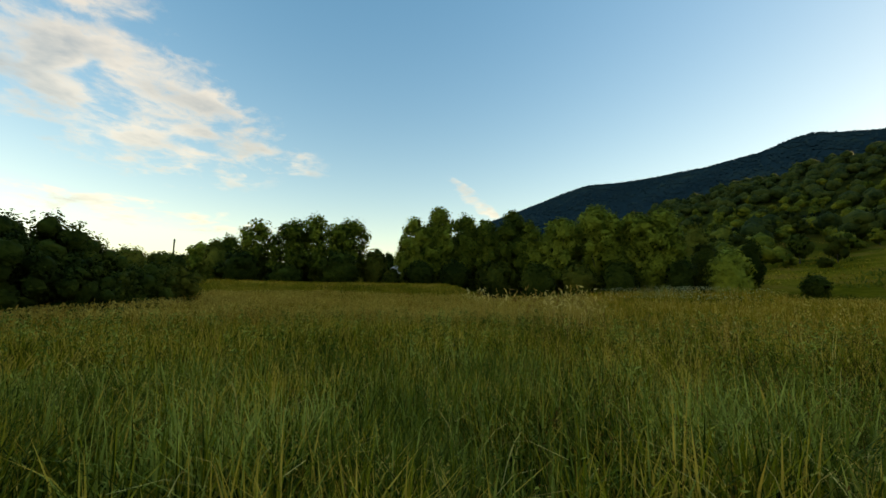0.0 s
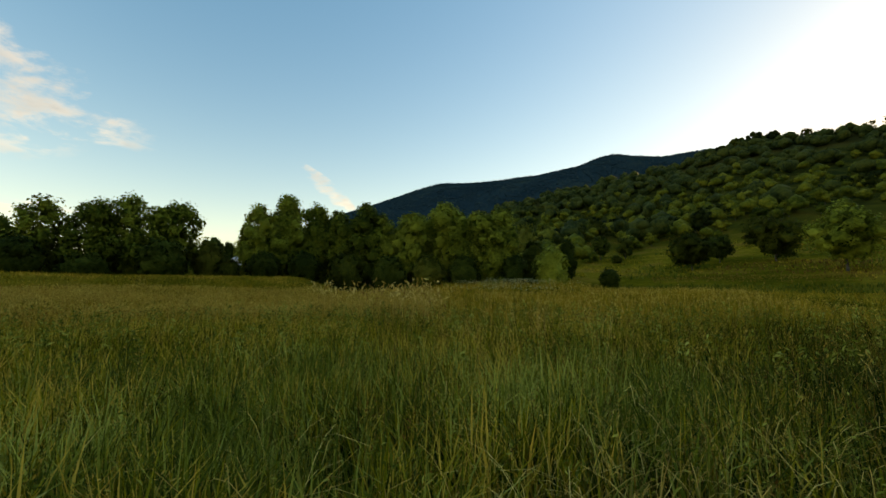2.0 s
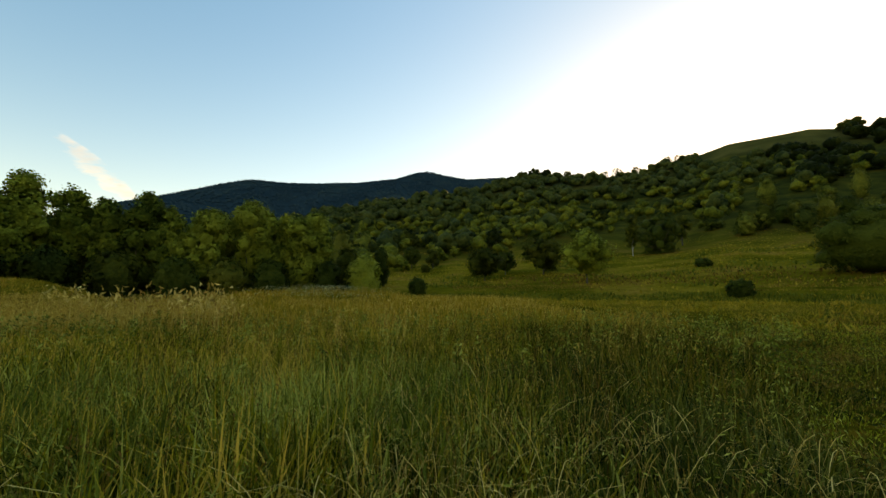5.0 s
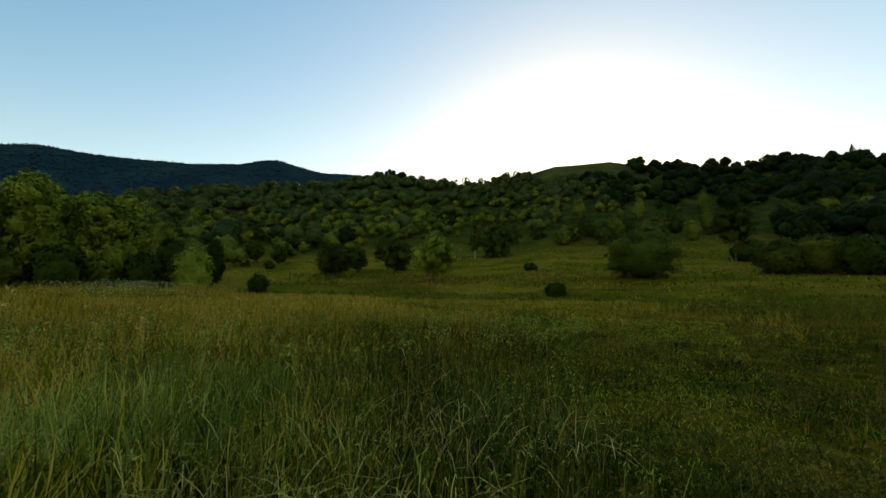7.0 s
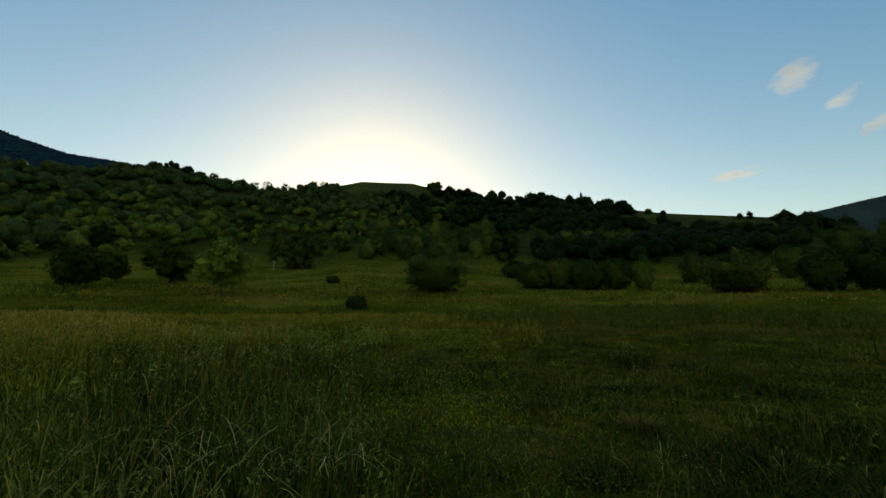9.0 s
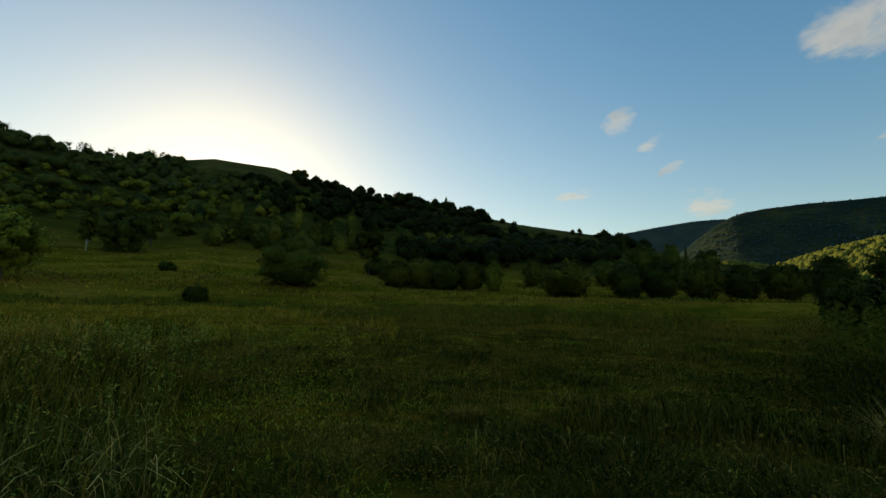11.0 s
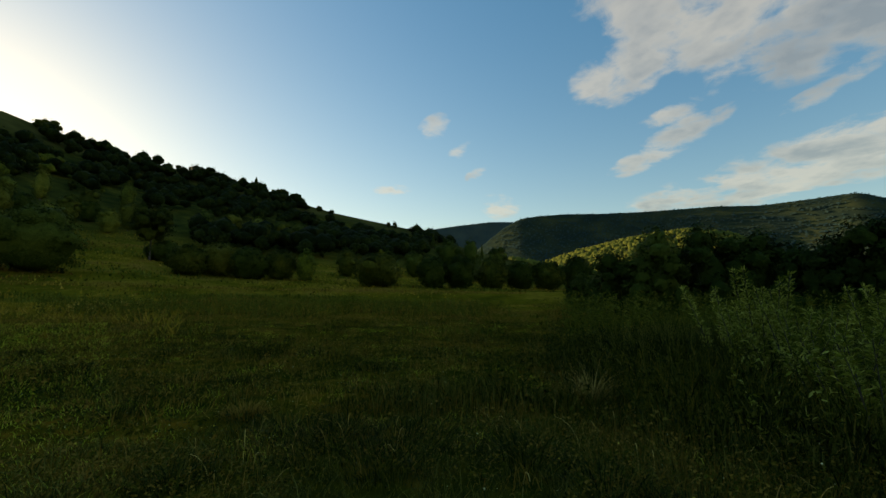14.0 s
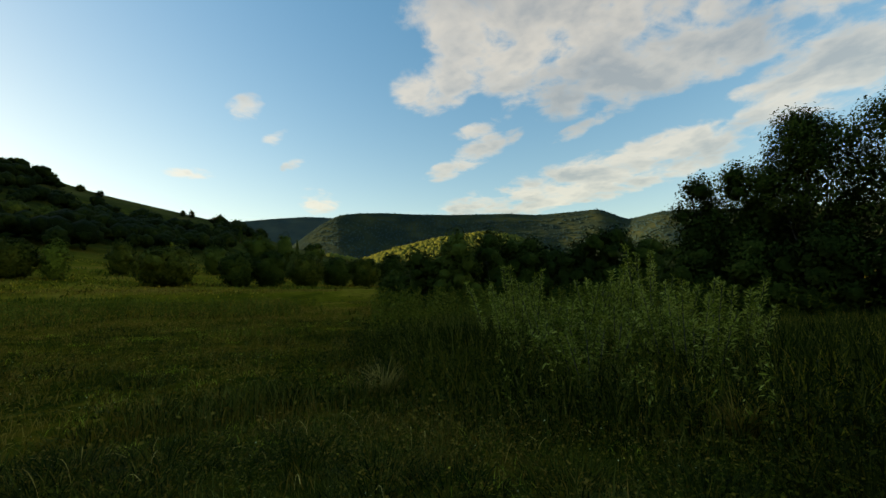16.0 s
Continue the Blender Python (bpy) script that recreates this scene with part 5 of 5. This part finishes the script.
def tussock(az, r, rad, h, seed, mat, label="coarse dark grass tussock in the turf"):
    """A dense clump of coarse grass."""
    g = np.random.default_rng(seed)
    n = 260
    a, q = g.uniform(0, 6.28, n), rad * np.sqrt(g.random(n))
    p = np.stack([q * np.cos(a), q * np.sin(a), -0.03 + 0 * a], 1)
    root = tagged(new("tussock"), label, "grass tussock", "tussocks")
    hh = h * (1 - 0.5 * (q / rad) ** 2) * g.uniform(0.6, 1.2, n)
    ob = part("grass_clump", blades(p, hh, np.full(n, 0.014), g.uniform(0.3, 1.1, n), 3, g, a), mat, root)
    ob["kind"] = "stuff"
    root.matrix_basis = Matrix.Translation(at(az, r))


for i, (a, r, rad, h) in enumerate([(118.5, 6.2, 0.55, 0.4), (124.2, 7.0, 0.5, 0.35), (112.0, 9.5, 0.5, 0.35), (131.0, 5.6, 0.6, 0.4), (96.5, 12, 0.6, 0.4), (104, 14, 0.7, 0.4), (92.5, 15.5, 0.6, 0.35),
                                    (138, 8.2, 0.6, 0.45), (126.5, 10.5, 0.6, 0.4), (144, 5.2, 0.5, 0.4), (109, 17, 0.8, 0.45), (119, 13, 0.6, 0.35), (152, 4.6, 0.5, 0.35), (101, 8.0, 0.4, 0.28), (122.0, 5.6, 0.7, 0.45), (123.5, 5.9, 0.5, 0.4), (128.5, 5.0, 0.5, 0.35), (147, 3.8, 0.45, 0.3), (108, 5.2, 0.35, 0.25), (135, 4.0, 0.4, 0.25), (160, 4.2, 0.5, 0.35), (173, 4.4, 0.5, 0.4), (185, 4.5, 0.5, 0.4)]):
    tussock(a, r, rad, h * 0.8, 900 + i, HERB)

for i, (a, r, rad, h) in enumerate([(152.2, 7.5, 0.16, 0.75), (113.0, 7.2, 0.3, 0.3), (189.5, 6.2, 0.12, 0.7), (196.5, 6.6, 0.14, 0.55), (164.0, 3.4, 0.2, 0.3)]):
    tussock(a, r, rad, h, 930 + i, DRY_TURF if i else STRAW, "withered straw-coloured grass tuft in the green")


def dry_dock(az, r, h, seed):
    """A withered brown seed stalk."""
    g = np.random.default_rng(seed)
    root = tagged(new("dock_stalk"), "withered brown dock stalk above the grass", "plant", "dock stalks")
    part("stem", tube([(0, 0, -0.05), (0.02, 0, h * 0.5), (0.05, 0.02, h)], [0.012, 0.01, 0.005], 5), STRAW, root, "", True)
    n = 160
    u = g.uniform(0.45, 1.0, n)
    a = g.uniform(0, 6.28, n)
    q = 0.055 * (1.15 - u) * g.uniform(0.3, 1.2, n) + 0.02
    p = np.stack([q * np.cos(a) + 0.05 * u, q * np.sin(a), u * h], 1)
    tagged(part("seed_head", leaves(p, g.normal(0, 1, (n, 3)), g.uniform(0.03, 0.07, n), 0.6, g), PLUME, root), kind="stuff")
    root.matrix_basis = Matrix.Translation(at(az, r))


for i, (a, r, h) in enumerate([(16.3, 22, 2.0), (16.9, 22.3, 1.7), (18.8, 23, 1.6), (13.6, 21, 1.5), (12.6, 20, 1.4), (6.2, 19, 1.45), (5.2, 19.4, 1.4), (8.0, 20, 1.35), (31.5, 11, 1.2)]):
    dry_dock(a, r, h, 80 + i)
seed_stems("seed_stems", "buff seed heads colouring the far turf", 9000, 20, 52, 86, 158, lambda x, y, h, g: wave(x * 0.13, y * 0.13, 13) > 0.05, 12, 0.015, 0.10, (1.0, 1.4), DRY_TURF)
seed_stems("plume_grass", "tall pale plume grass at the meadow's edge", 420, 15, 21, 2, 20, lambda x, y, h, g: wave(x * 0.9, y * 0.9, 38) > 0.2, 69, 0.02, 0.2, (1.9, 2.7), PALE_STRAW)
seed_stems("plume_grass", "tall pale plume grass at the meadow's edge", 160, 9, 13, 26, 40, lambda x, y, h, g: wave(x * 0.9, y * 0.9, 37) > 0.2, 70, 0.012, 0.07, (1.5, 2.0), PALE_STRAW)


# ---------------------------------------------------------------- far things
def utility_pole(az, r, h):
    root = tagged(new("utility_pole"), "slim weathered wooden utility pole behind the trees", "pole")
    part("post", tube([(0, 0, -0.3), (0, 0, h * 0.5), (0, 0, h)], [0.16, 0.14, 0.11], 8), TIMBER, root, "", True)
    part("insulator", tube([(0.1, 0, h - 0.5), (0.22, 0, h - 0.42), (0.22, 0, h - 0.2)], [0.03, 0.05, 0.04], 6), LIME, root)
    root.matrix_basis = Matrix.Translation(at(az, r)) @ pose(0, 0, 0, 0, 0, 20)


utility_pole(-32.8, 84, 7.5)


def house(az, r):
    root = tagged(new("house"), "small whitewashed house with pale sheet roof", "house")
    w, d, h = 4.6, 6.0, 2.8
    wall = part("wall", box(-w / 2, -d / 2, 0, w / 2, d / 2, h), LIME, root)
    roof_v = np.array([(-w / 2 - 0.3, -d / 2 - 0.3, h), (w / 2 + 0.3, -d / 2 - 0.3, h), (w / 2 + 0.3, d / 2 + 0.3, h), (-w / 2 - 0.3, d / 2 + 0.3, h), (0, -d / 2 - 0.3, h + 1.7), (0, d / 2 + 0.3, h + 1.7)], float)
    part("roof", (roof_v, np.array([(0, 1, 4), (2, 3, 5), (1, 2, 5), (1, 5, 4), (3, 0, 4), (3, 4, 5), (0, 3, 2), (0, 2, 1)])), ROOF, root)
    for x in (-1.2, 1.0):
        win = part("window", box(x - 0.45, -d / 2 - 0.06, 1.0, x + 0.45, -d / 2 - 0.003, 2.1), LIME, root)
        part("pane", box(x - 0.36, -d / 2 - 0.075, 1.1, x + 0.36, -d / 2 - 0.062, 2.0), PANE, win)
    part("door", box(-0.35, -d / 2 - 0.05, 0, 0.4, -d / 2 - 0.003, 2.0), TIMBER, root)
    root.matrix_basis = Matrix.Translation(at(az, r, 0.1)) @ pose(0, 0, 0, 0, 0, -az + 18)


house(-6.6, up_slope(-6.6, 2.9))
for i, (a, top, half) in enumerate([(-9.2, 6.3, 1.4), (-7.4, 5.8, 1.0), (-5.4, 6.2, 1.2), (-3.6, 6.5, 1.5)]):
    by_angle("far_tree", "green tree behind the whitewashed house", "tree", a, 3, top, half, 780 + i, up_slope(-6.6, 2.9) + 14 + 3 * i, 0.06, count=2200, leaf=0.6, mat=DARK_LEAF, group="trees behind the house")
